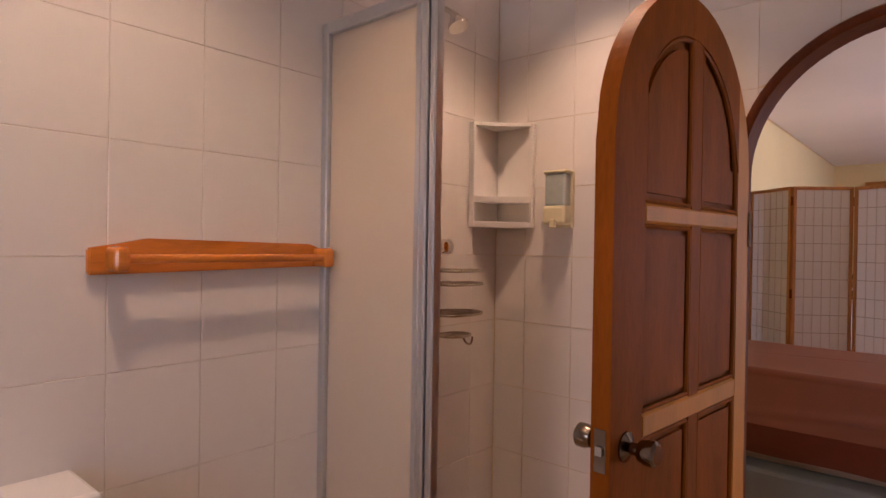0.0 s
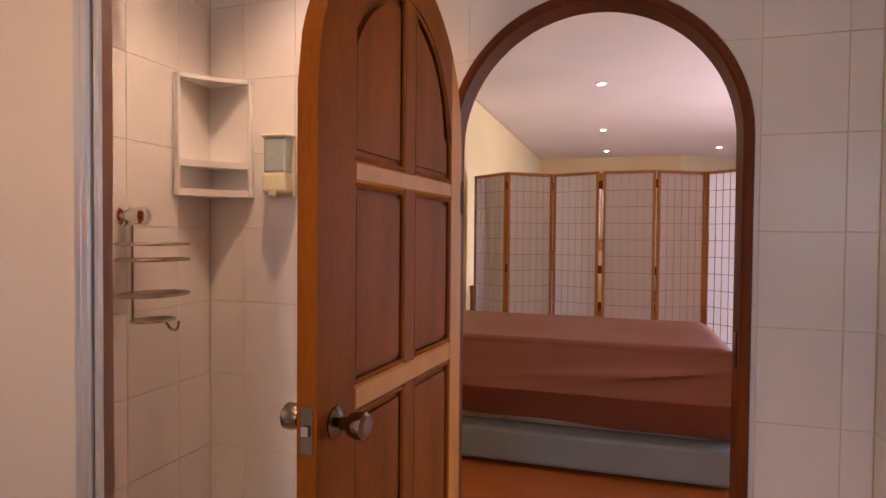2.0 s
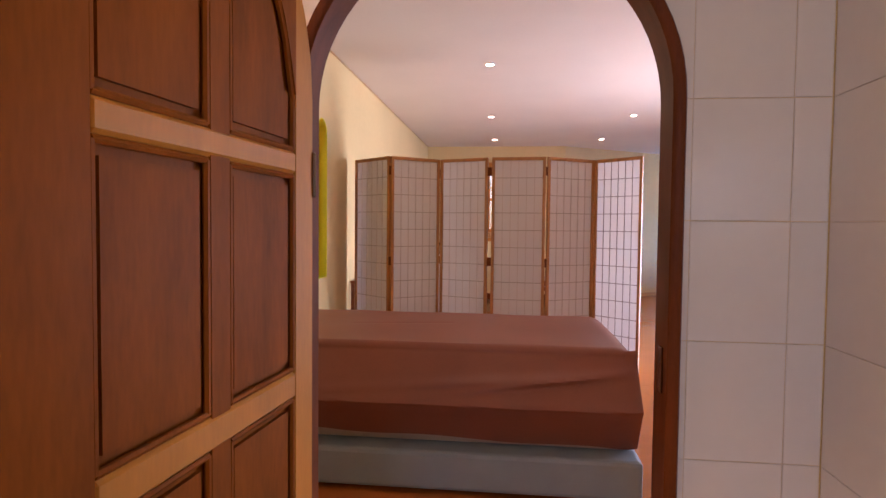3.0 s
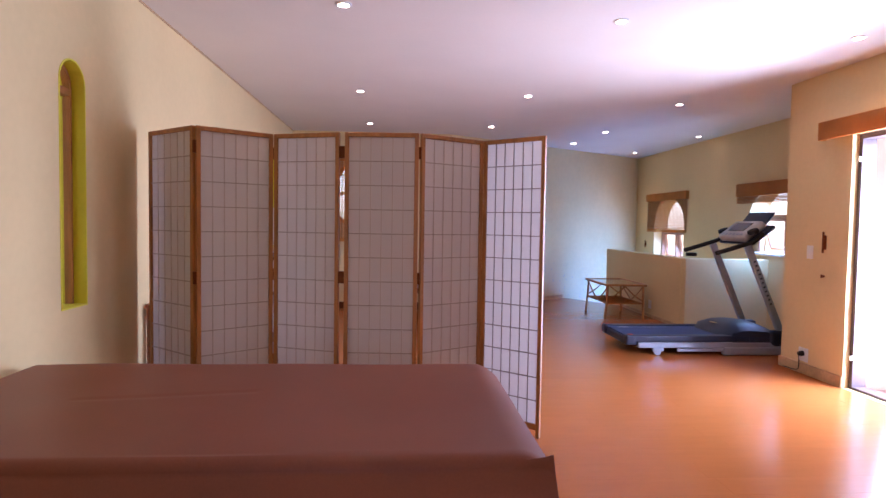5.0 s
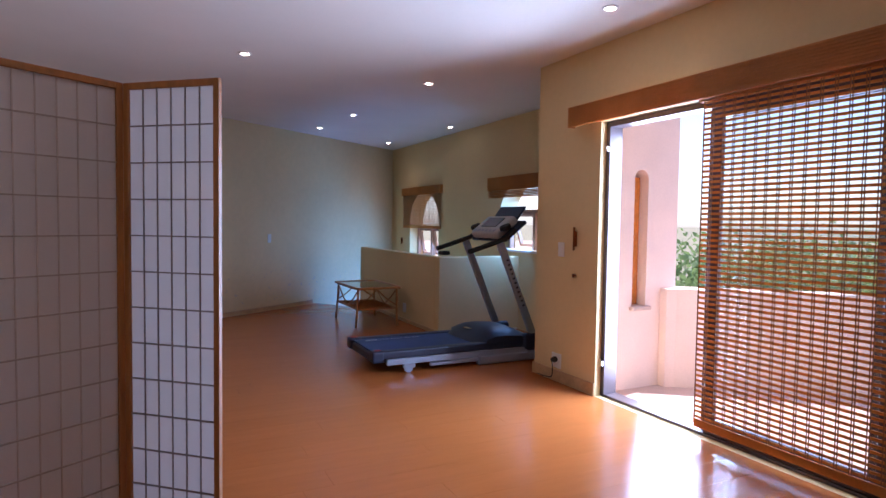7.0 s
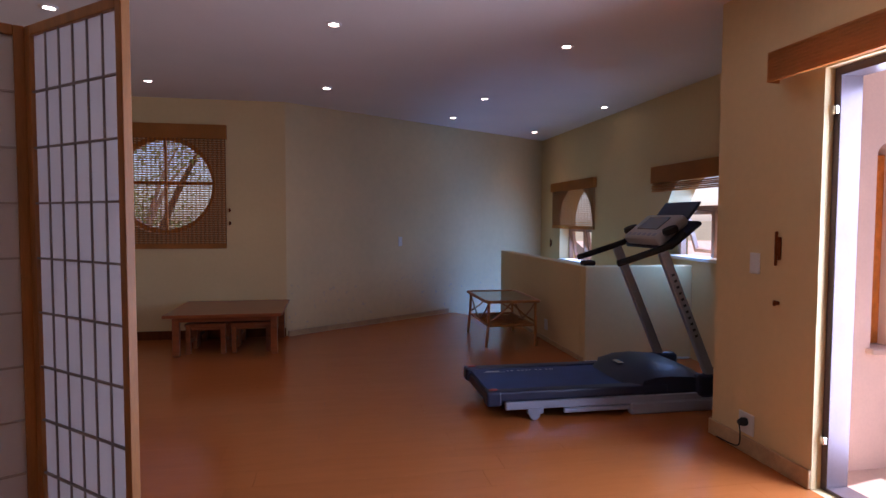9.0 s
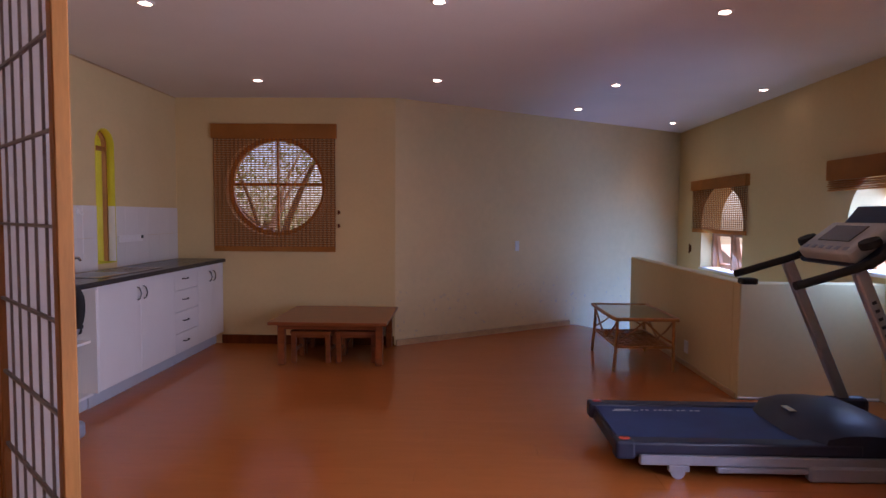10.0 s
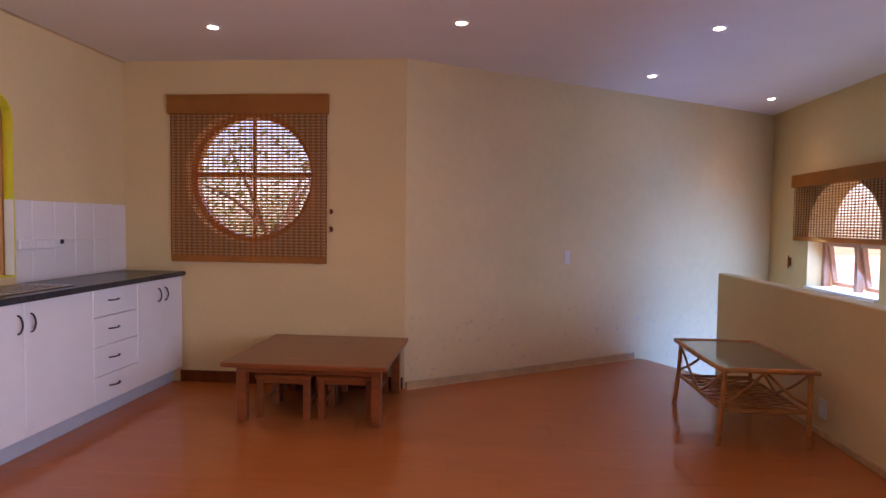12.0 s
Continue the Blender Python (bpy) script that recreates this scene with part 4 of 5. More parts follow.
for i in range(NX + 1):
    x = BX0 + (BX1 - BX0) * i / NX
    col = []
    for j in range(NY + 1):
        s = j / NY
        if s < 0.36:
            k = s / 0.36
            z = hem(x) + (TOPZ - 0.035 - hem(x)) * k
            y = BY0 - 0.004 + 0.17 * max(0.0, (z - 0.42) / 0.213)
            # folds slanting up to the corner, and one long slack band
            y -= 0.022 * math.exp(-((z - (0.50 + 0.07 * (x - 0.2))) / 0.018) ** 2) * (0.4 + 0.6 * max(0, min(1, x * 3))) * min(1, (BX1 - x) / 0.3)
            y -= 0.018 * math.exp(-((z - (0.46 + 0.13 * (x - 0.2))) / 0.016) ** 2) * max(0, min(1, x * 2)) * min(1, (BX1 - x) / 0.3)
            y -= 0.008 * math.exp(-((z - 0.42) / 0.03) ** 2)
            y -= 0.004 * noise.noise((x * 6, z * 9, 0))
            y += 0.5 * max(0, 0.42 - z)
        elif s < 0.46:
            a = (s - 0.36) / 0.10 * math.pi / 2
            y, z = BY0 + 0.166 + 0.035 * (1 - math.cos(a)), TOPZ - 0.035 + 0.035 * math.sin(a)
        else:
            k = (s - 0.46) / 0.54
            y, z = BY0 + 0.201 + (BY1 - BY0 - 0.2) * k, TOPZ
            z += 0.006 * noise.noise((x * 2.2, y * 2.2, 3)) - 0.003 * math.exp(-((y - 4.7 - 0.05 * math.sin(3 * x)) / 0.012) ** 2) * (0.1 < x + 0.5 < 0.7)
            z -= 0.05 * max(0, (k - 0.9) / 0.1) ** 2
        # round the two free corners
        e = max(0.0, (x - (BX1 - 0.10)) / 0.10)
        if s >= 0.41:
            z -= 0.05 * e ** 2
        else:
            y += 0.03 * e ** 2
        col.append(bm.verts.new((x, y, z)))
    rows.append(col)
for a, b in zip(rows, rows[1:]):
    for j in range(NY):
        bm.faces.new((a[j], b[j], b[j + 1], a[j + 1]))
# end fall at the free end
end = rows[-1]
low = []
for j, v in enumerate(end):
    zz = min(v.co.z - 0.002, 0.25)
    low.append([bm.verts.new((BX1 + 0.022 * math.sin(k / 5 * 1.6) + 0.006 * noise.noise((v.co.y * 7, k, 5)), v.co.y, v.co.z + (zz - v.co.z) * k / 5)) for k in range(1, 6)])
for j in range(NY):
    if j / NY < 0.36:
        continue
    q = [end[j]] + low[j]
    s = [end[j + 1]] + low[j + 1]
    for k in range(5):
        bm.faces.new((q[k], s[k], s[k + 1], q[k + 1]))
part("sheet", bm, M_SHEET, t, "brown satin sheet with loose folds", True)

# ---- folding screen ----
t = thing("folding_screen", "six-panel folding screen of honey wood and white rice paper", "screen")
PTS = [(-0.817, 6.296), (-0.448, 5.985), (-0.077, 6.262), (0.358, 6.10), (0.80, 6.065), (1.207, 6.318), (1.538, 6.025)]
SH = 1.795
for i, (a, b) in enumerate(zip(PTS, PTS[1:])):
    a, b = Vector(a), Vector(b)
    d = b - a
    L = d.length - (0.034 if i == 2 else 0.014)
    o = a + d.normalized() * 0.007
    pn = tagged(new("screen_panel"), "")
    bm = bmesh.new()
    bm_box(bm, 0, 0.024, -0.011, 0.011, 0.004, SH, 0.002)
    bm_box(bm, L - 0.024, L, -0.011, 0.011, 0.004, SH, 0.002)
    bm_box(bm, 0.024, L - 0.024, -0.010, 0.010, SH - 0.026, SH, 0.002)
    bm_box(bm, 0.024, L - 0.024, -0.010, 0.010, 0.05, 0.085, 0.002)
    me = finish("screen_panel", bm, M_SCREENW)
    bpy.data.objects.remove(pn)
    pn = new("screen_panel", me)
    pn.parent = t
    pn.matrix_world = Matrix.Translation((o.x, o.y, 0)) @ pose(0, 0, 0, 0, 0, math.degrees(math.atan2(d.y, d.x)))
    front = -1
    # panels 0-4: pale colour stands in for bars seen dimly through paper
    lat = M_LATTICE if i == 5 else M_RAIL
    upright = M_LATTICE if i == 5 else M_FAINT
    boxpart("rice_paper", (0.024, L - 0.024, 0.001, 0.002, 0.085, SH - 0.026), M_PAPER, pn, 0)
    nb = 12
    for k in range(1, nb):
        z = 0.085 + (SH - 0.111) * k / nb
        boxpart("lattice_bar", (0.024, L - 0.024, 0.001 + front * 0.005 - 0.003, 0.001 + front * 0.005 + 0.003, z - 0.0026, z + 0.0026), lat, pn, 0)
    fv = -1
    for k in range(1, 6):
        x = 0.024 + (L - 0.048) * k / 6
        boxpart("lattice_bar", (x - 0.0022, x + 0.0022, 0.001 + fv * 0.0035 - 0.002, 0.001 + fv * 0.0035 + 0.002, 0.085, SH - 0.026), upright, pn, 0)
    if i < 5:
        for z in (0.35, 0.95, 1.68):
            boxpart("hinge", (L - 0.004, L + (0.036 if i == 2 else 0.016), -0.009, 0.009, z - 0.035, z + 0.035), M_FRAME, pn, 0.002)

# small side table behind the screen, by the wall
t = thing("side_table", "small dark table half hidden behind the folding screen", "table", pose(-0.76, 6.62, 0))
boxpart("tabletop", (-0.12, 0.2, -0.25, 0.25, 0.72, 0.745), M_TABLE, t)
for x in (-0.1, 0.18):
    for y in (-0.23, 0.23):
        boxpart("leg", (x - 0.015, x + 0.015, y - 0.015, y + 0.015, 0.001, 0.72), M_TABLE, t)

# ---- kitchenette ----
CF, CB = -0.405, XL + 0.001
def handle(parent, m, L=0.1):
    bm = bmesh.new()
    bm_tube(bm, smooth_path([(-L / 2, 0, 0), (-L / 2 * 0.8, -0.018, 0), (0, -0.03, 0), (L / 2 * 0.8, -0.018, 0), (L / 2, 0, 0)], 4), 0.005, 8)
    o = part("handle", bm, M_BLACK, parent, "black bow handle", True)
    o.matrix_world = m
    return o
FACE = pose(0, 0, 0, 0, 0, 90)  # fronts look towards +x
def carcass(name, label, y0, y1):
    t = thing(name, label, "cabinet", group="kitchenette units")
    boxpart("carcass", (CB, CF - 0.02, y0 + 0.001, y1 - 0.001, 0.12, 0.868), M_CAB, t, 0.001)
    boxpart("kick_board", (CF - 0.105, CF - 0.08, y0, y1, 0.001, 0.12), M_KICK, t, 0.001, "grey kick board")
    return t
def door_pair(t, y0, y1):
    ym = (y0 + y1) / 2
    for a, b, hy in ((y0, ym, ym - 0.045), (ym, y1, ym + 0.045)):
        d = boxpart("door", (CF - 0.019, CF, a + 0.002, b - 0.002, 0.122, 0.866), M_CAB, t, 0.003)
        handle(d, Matrix.Translation((CF, hy, 0.75)) @ FACE @ pose(0, 0, 0, 0, 90, 0), 0.10)
t = carcass("sink_cabinet", "white two-door sink cabinet with black bow handles", 9.19, 10.29)
door_pair(t, 9.19, 10.29)
t = carcass("drawer_cabinet", "white cabinet with four drawers and black handles", 10.29, 10.755)
for a, b in ((0.122, 0.30), (0.304, 0.492), (0.496, 0.684), (0.688, 0.866)):
    d = boxpart("drawer", (CF - 0.019, CF, 10.292, 10.753, a, b), M_CAB, t, 0.003)
    handle(d, Matrix.Translation((CF, 10.485, (a + b) / 2 + 0.01)) @ FACE, 0.10)
t = carcass("corner_cabinet", "white two-door cabinet with black bow handles", 10.755, YF - 0.002)
door_pair(t, 10.755, YF - 0.002)
# open end shelves with a rounded end
t = thing("open_shelf_unit", "white open end shelves with rounded boards, half empty", "shelf unit", group="kitchenette units")
def quarter(z0, z1, e=0.0):
    bm = bmesh.new()
    y0 = 8.76 + e
    pts = [(CB, 9.188), (CB, y0), (-0.60, y0)] + [(-0.60 + (0.15 - e) * math.sin(a), y0 + 0.22 * (1 - math.cos(a))) for a in [math.pi / 2 * i / 8 for i in range(1, 9)]] + [(-0.45 - e, 9.188)]
    bm_prism(bm, pts, "z", z0, z1)
    return bm
for z in (0.10, 0.475):
    part("shelf_board", quarter(z, z + 0.018), M_CAB, t)
part("shelf_board", quarter(0.85, 0.868), M_CAB, t)
part("kick_board", quarter(0.001, 0.10, 0.05), M_KICK, t, "grey kick board")
boxpart("side_panel", (CB, CF, 9.171, 9.189, 0.118, 0.85), M_CAB, t, 0.002)
boxpart("back_panel", (CB, CB + 0.012, 8.765, 9.171, 0.118, 0.85), M_CAB, t, 0.001)
# worktop
bm = bmesh.new()
pts = [(CB, YF - 0.001), (CB, 8.73), (-0.60, 8.73)] + [(-0.60 + 0.225 * math.sin(a), 8.73 + 0.26 * (1 - math.cos(a))) for a in [math.pi / 2 * i / 10 for i in range(1, 11)]] + [(-0.375, YF - 0.001)]
bm_prism(bm, pts, "z", 0.869, 0.905)
bmesh.ops.bevel(bm, geom=[e for e in bm.edges if abs(e.verts[0].co.z - e.verts[1].co.z) < 1e-4], offset=0.006, segments=2, affect="EDGES")
whole("worktop", bm, M_TOP, "dark speckled laminate worktop on the white cabinets", "worktop", smooth=True)
# sink
t = thing("sink", "stainless steel sink with drainer set in the worktop", "sink")
bm = bmesh.new()
bm_box(bm, -0.84, -0.47, 9.35, 10.22, 0.9055, 0.911, 0.003)
part("rim", bm, M_STEEL, t)
# no recess: the bowl's shade is put in as a flat grey plate
bm = bmesh.new()
bm_box(bm, -0.80, -0.51, 9.40, 9.72, 0.9115, 0.9125, 0.0)
part("bowl", bm, M_TMGREY, t, "flat grey plate coloured as the shaded sink bowl")
for k in range(7):
    boxpart("drain_rib", (-0.80 + 0.045 * k, -0.785 + 0.045 * k, 9.78, 10.17, 0.911, 0.915), M_STEEL, t, 0.001)
t = thing("sink_tap", "chrome single-lever mixer tap with a long spout", "tap", pose(-0.83, 9.23, 0.9055))
bm = bmesh.new()
lathe(bm, [(0.025, 0), (0.025, 0.01), (0.019, 0.02), (0.019, 0.07), (0.022, 0.075), (0.018, 0.095)], 18)
part("tap_body", bm, M_CHROME, t, smooth=True)
bm = bmesh.new()
bm_tube(bm, smooth_path([(0.01, 0.01, 0.03), (0.05, 0.12, 0.09), (0.09, 0.24, 0.135), (0.10, 0.27, 0.125), (0.10, 0.275, 0.11)]), 0.010, 10)
part("spout", bm, M_CHROME, t, smooth=True)
bm = bmesh.new()
bm_tube(bm, [(0, 0, 0.09), (0.02, 0.03, 0.11), (0.03, 0.06, 0.115)], 0.007, 8)
part("lever", bm, M_CHROME, t, smooth=True)
# splashback tiles
spl = thing("splashback", "row of white glazed splashback tiles above the worktop", "splashback", kind="structure")
bm = bmesh.new()
bm_box(bm, 0, 0.006, 0, 0.196, 0, 0.263)
edges = [e for e in bm.edges if all(v.co.x > 0.005 for v in e.verts)]
bmesh.ops.bevel(bm, geom=edges, offset=0.0015, segments=1, affect="EDGES")
STILE = finish("tile", bm, M_TILE)
ys = [8.60 + 0.198 * k for k in range(14)]
for y in ys:
    for z in (0.907, 1.172):
        if y + 0.2 > YF or (y < 10.25 and y + 0.2 > 9.97):
            continue
        o = new("tile", STILE)
        o.parent = spl
        o.location = (XL + 0.001, y, z)
for y0, y1 in ((9.788, 9.970), (10.250, 10.379), (11.173, YF - 0.002)):
    for z in (0.907, 1.172):
        boxpart("tile", (XL + 0.001, XL + 0.007, y0, y1, z, z + 0.263), M_TILE, spl, 0.001)
boxpart("reveal_tile", (XL - 0.056, XL + 0.004, 10.2295, 10.2365, 0.96, 1.435), M_TILE, spl, 0.001)
# long socket strip
t = thing("socket_strip", "white double wall socket on the splashback", "socket", Matrix.Translation((XL + 0.008, 10.44, 1.15)) @ pose(0, 0, 0, 0, 0, 90))
boxpart("plate", (-0.19, 0.19, -0.022, 0, -0.032, 0.032), M_PLASTIC, t, 0.005)
for k in range(4):
    boxpart("switch", (-0.13 + 0.07 * k, -0.105 + 0.07 * k, -0.027, -0.021, -0.015, 0.015), M_CAB, t, 0.002)
boxpart("plug", (0.155, 0.185, -0.03, -0.021, -0.005, 0.025), M_FOAM, t, 0.003, "dark plug")
for y in (9.28, 9.73):
    t = thing("cup_hook", "small white stick-on hook on the tiles", "hook", Matrix.Translation((XL + 0.008, y, 1.385)) @ pose(0, 0, 0, 0, 0, 90), "tile hooks")
    bm = bmesh.new()
    lathe(bm, [(0.026, 0), (0.026, 0.006), (0.018, 0.01)], 18, pose(0, 0, 0, 90, 0, 0))
    part("disc", bm, M_PLASTIC, t, smooth=True)
    bm = bmesh.new()
    bm_tube(bm, smooth_path([(0, -0.008, 0.0), (0, -0.02, -0.02), (0.015, -0.025, -0.03), (0.025, -0.022, -0.012)]), 0.005, 8)
    part("hook", bm, M_PLASTIC, t, smooth=True)
# dark metal rack on the shelf
t = thing("wire_stand", "folded black metal stand lying on the open shelf", "stand", pose(-0.62, 9.02, 0.494))
for pts in ([(-0.15, -0.2, 0.008), (0.05, 0.0, 0.02), (0.1, 0.15, 0.05)], [(-0.1, -0.12, 0.008), (0.08, 0.05, 0.03), (0.12, 0.17, 0.10)], [(0.1, 0.15, 0.05), (0.12, 0.17, 0.10)], [(0.02, -0.05, 0.01), (0.08, 0.02, 0.07), (0.12, 0.17, 0.10)], [(-0.12, -0.2, 0.008), (0.12, -0.02, 0.009)]):
    bm = bmesh.new()
    bm_tube(bm, pts, 0.009, 8)
    part("bar", bm, M_BLACK, t, smooth=True)

# ---- low table with stools ----
t = thing("coffee_table", "low square cherry wood table against the wall", "table")
boxpart("tabletop", (0.39, 1.46, 10.36, 11.335, 0.385, 0.415), M_TABLE, t, 0.006)
for d in ((0.47, 1.40, 10.47, 10.49, 0.33, 0.385), (0.47, 1.40, 11.27, 11.29, 0.33, 0.385), (0.46, 0.48, 10.49, 11.27, 0.33, 0.385), (1.38, 1.40, 10.49, 11.27, 0.33, 0.385)):
    boxpart("apron", d, M_TABLE, t, 0.002)
for x in (0.48, 1.375):
    for y in (10.50, 11.27):
        boxpart("leg", (x - 0.032, x + 0.032, y - 0.032, y + 0.032, 0.001, 0.384), M_TABLE, t, 0.005)
st = thing("stool", "low dark wooden stool pushed under the table", "stool", pose(0.73, 10.72, 0), "stools under the table")
boxpart("seat", (-0.19, 0.19, -0.17, 0.17, 0.27, 0.30), M_TABLE, st, 0.006)
for x in (-0.16, 0.16):
    for y in (-0.14, 0.14):
        boxpart("leg", (x - 0.022, x + 0.022, y - 0.022, y + 0.022, 0.001, 0.27), M_TABLE, st, 0.004)
    boxpart("stretcher", (x - 0.01, x + 0.01, -0.118, 0.118, 0.09, 0.12), M_TABLE, st, 0.002)
for y in (-0.14, 0.14):
    boxpart("rail", (-0.138, 0.138, y - 0.01, y + 0.01, 0.235, 0.27), M_TABLE, st, 0.002)
copy_thing(st, pose(1.14, 10.74, 0, 0, 0, 3))
copy_thing(st, pose(0.74, 11.07, 0, 0, 0, -2))
copy_thing(st, pose(1.14, 11.08, 0))

# ---- rattan table ----
t = thing("rattan_table", "rattan side table with smoked glass top and woven lower shelf", "table")
RX0, RX1, RY0, RY1, RZ = 3.47, 4.02, 10.36, 11.24, 0.475
cn = [(RX0 + 0.06, RY0), (RX1 - 0.06, RY0), (RX1, RY0 + 0.06), (RX1, RY1 - 0.06), (RX1 - 0.06, RY1), (RX0 + 0.06, RY1), (RX0, RY1 - 0.06), (RX0, RY0 + 0.06)]
bm = bmesh.new()
lp = smooth_path([(x, y, RZ) for x, y in cn] + [(*cn[0], RZ)], 4)
bm_tube(bm, lp, 0.016, 10)
part("rim", bm, M_RATTAN, t, smooth=True)
bm = bmesh.new()
bm_prism(bm, cn, "z", RZ - 0.002, RZ + 0.006)
part("glass_top", bm, M_SMOKE, t, "smoked glass top")
feet = []
for x, y, ox, oy in ((RX0 + 0.03, RY0 + 0.03, -0.02, 0.03), (RX1 - 0.03, RY0 + 0.03, 0.02, 0.03), (RX0 + 0.03, RY1 - 0.03, -0.03, 0.02), (RX1 - 0.03, RY1 - 0.03, 0.02, 0.02)):
    bm = bmesh.new()
    bm_tube(bm, smooth_path([(x, y, RZ - 0.01), (x + ox * 0.3, y + oy * 0.3, 0.25), (x + ox, y + oy, 0.001)]), 0.015, 10)
    part("leg", bm, M_RATTAN, t, smooth=True)
zs = 0.22
cs = [(RX0 + 0.03, RY0 + 0.05), (RX1 - 0.03, RY0 + 0.05), (RX1 - 0.03, RY1 - 0.03), (RX0 + 0.03, RY1 - 0.03)]
bm = bmesh.new()
for a, b in zip(cs, cs[1:] + cs[:1]):
    bm_tube(bm, [(*a, zs), (*b, zs)], 0.011, 8)
part("shelf_frame", bm, M_RATTAN, t, smooth=True)
for k in range(9):
    f = (k + 1) / 10
    y = cs[0][1] + (cs[2][1] - cs[0][1]) * f
    for s in (-1, 1):
        bm = bmesh.new()
        bm_tube(bm, [(cs[0][0], min(max(y - s * 0.12, cs[0][1]), cs[2][1]), zs + 0.004 * s), (cs[1][0], min(max(y + s * 0.12, cs[0][1]), cs[2][1]), zs + 0.004 * s)], 0.006, 6)
        part("shelf_cane", bm, M_RATTAN, t, smooth=True)
for a, b in zip(cs, cs[1:] + cs[:1]):
    a, b = Vector(a), Vector(b)
    m = (a + b) / 2
    for s, e in ((a, m), (b, m)):
        bm = bmesh.new()
        bm_tube(bm, smooth_path([(s.x, s.y, RZ - 0.03 if (b - a).length > 0.7 else 0.26), (*((s * 0.55 + e * 0.45)), 0.33), (e.x, e.y, zs if (b - a).length > 0.7 else RZ - 0.02)]), 0.009, 8)
        part("brace", bm, M_RATTAN, t, smooth=True)

# ---- treadmill ----
t = thing("treadmill", "folding treadmill with navy running deck and silver uprights", "treadmill")
T0, TN, TF = 2.93, 8.245, 8.965
boxpart("running_belt", (T0 + 0.03, 4.15, TN + 0.09, TF - 0.09, 0.165, 0.185), M_TMBLUE, t, 0.008, "navy rubber running belt", 2)
for y0, y1 in ((TN, TN + 0.09), (TF - 0.09, TF)):
    bm = bmesh.new()
    bm_box(bm, T0 + 0.06, 4.2, y0, y1, 0.13, 0.195, 0.012, segs=2)
    part("side_rail", bm, M_TMBLK, t, "blue-black foot rail")
    boxpart("end_cap", (T0 - 0.005, T0 + 0.10, y0 - 0.003, y1 + 0.003, 0.10, 0.20), M_TMBLK, t, 0.018, segs=3)
    bm = bmesh.new()
    lathe(bm, [(0.03, 0), (0.03, 0.004), (0.015, 0.007)], 16, pose(T0 + 0.05, (y0 + y1) / 2, 0.2, 0, 0, 0) @ Matrix.Diagonal((1, 0.7, 1, 1)))
    part("red_marker", bm, M_RED, t, "red marker")
boxpart("deck", (T0 + 0.02, 4.15, TN + 0.06, TF - 0.06, 0.09, 0.163), M_TMBLK, t, 0.01)
for y in (TN + 0.012, TF - 0.012):
    boxpart("frame_beam", (T0 + 0.12, 4.45, y - 0.018, y + 0.018, 0.075, 0.128), M_TMGREY, t, 0.006, "silver frame beam")
    bm = bmesh.new()
    lathe(bm, [(0.036, -0.012), (0.036, 0.012)], 18, pose(T0 + 0.32, y, 0.037, 90, 0, 0))
    part("wheel", bm, M_TMGREY, t, smooth=True)
    boxpart("wheel_bracket", (T0 + 0.27, T0 + 0.38, y - 0.015, y + 0.015, 0.04, 0.076), M_TMGREY, t, 0.004)
    boxpart("lower_arm", (3.45, 4.3, y - 0.015, y + 0.015, 0.035, 0.07), M_TMGREY, t, 0.008)
    boxpart("base_foot", (3.92, 4.70, y - 0.03, y + 0.03, 0.001, 0.085), M_TMGREY, t, 0.012, "silver-grey base foot")
boxpart("cross_bar", (4.56, 4.62, TN, TF, 0.01, 0.07), M_TMGREY, t, 0.008)
boxpart("cross_bar", (3.98, 4.03, TN, TF, 0.01, 0.06), M_TMGREY, t, 0.008)
# motor hood: rounded loaf
bm = bmesh.new()
prof = [(3.90, 0.19), (3.95, 0.23), (4.02, 0.27), (4.11, 0.30), (4.22, 0.305), (4.38, 0.29), (4.50, 0.24), (4.56, 0.17), (4.56, 0.09), (4.1, 0.09)]
rings = []
for k in range(13):
    f = k / 12
    y = TN + 0.005 + (TF - TN - 0.01) * f
    e = 1 - 0.28 * abs(2 * f - 1) ** 3
    rings.append([bm.verts.new((x + 0.06 * (1 - e) / 0.28 * (x < 4.0), y, 0.09 + (z - 0.09) * e)) for x, z in prof])
for q, s in zip(rings, rings[1:]):
    for k in range(len(prof)):
        bm.faces.new((q[k], q[(k + 1) % len(prof)], s[(k + 1) % len(prof)], s[k]))
bm.faces.new(rings[0]), bm.faces.new(rings[-1][::-1])
part("motor_hood", bm, M_TMBLK, t, "blue-black moulded motor hood", True)
boxpart("badge", (3.985, 4.025, 8.55, 8.65, 0.266, 0.276), M_CHROME, t, 0.002)
for y, dx in ((TN + 0.03, 0.02), (TF - 0.03, 0.0)):
    bm = bmesh.new()
    a, b = Vector((4.56, y, 0.16)), Vector((4.15, y, 1.10))
    d = (b - a)
    rot = Matrix.Translation(a) @ pose(0, 0, 0, 0, math.degrees(math.atan2(d.x, d.z)), 0)
    bm_box(bm, -0.035, 0.035, -0.022, 0.022, 0, d.length, 0.012, rot, 2)
    part("upright", bm, M_TMGREY, t, "silver-grey upright")
    boxpart("upright_shroud", (4.40, 4.68, y - 0.045, y + 0.045, 0.086, 0.25), M_TMBLK, t, 0.04, segs=3)
    bm = bmesh.new()
    bm_tube(bm, smooth_path([(3.83, y, 1.02), (3.90, y, 1.04), (4.06, y, 1.09), (4.20, y, 1.135), (4.27, y, 1.18), (4.30, y, 1.23)]), 0.023, 12)
    part("handrail", bm, M_FOAM, t, "black foam handrail", True)
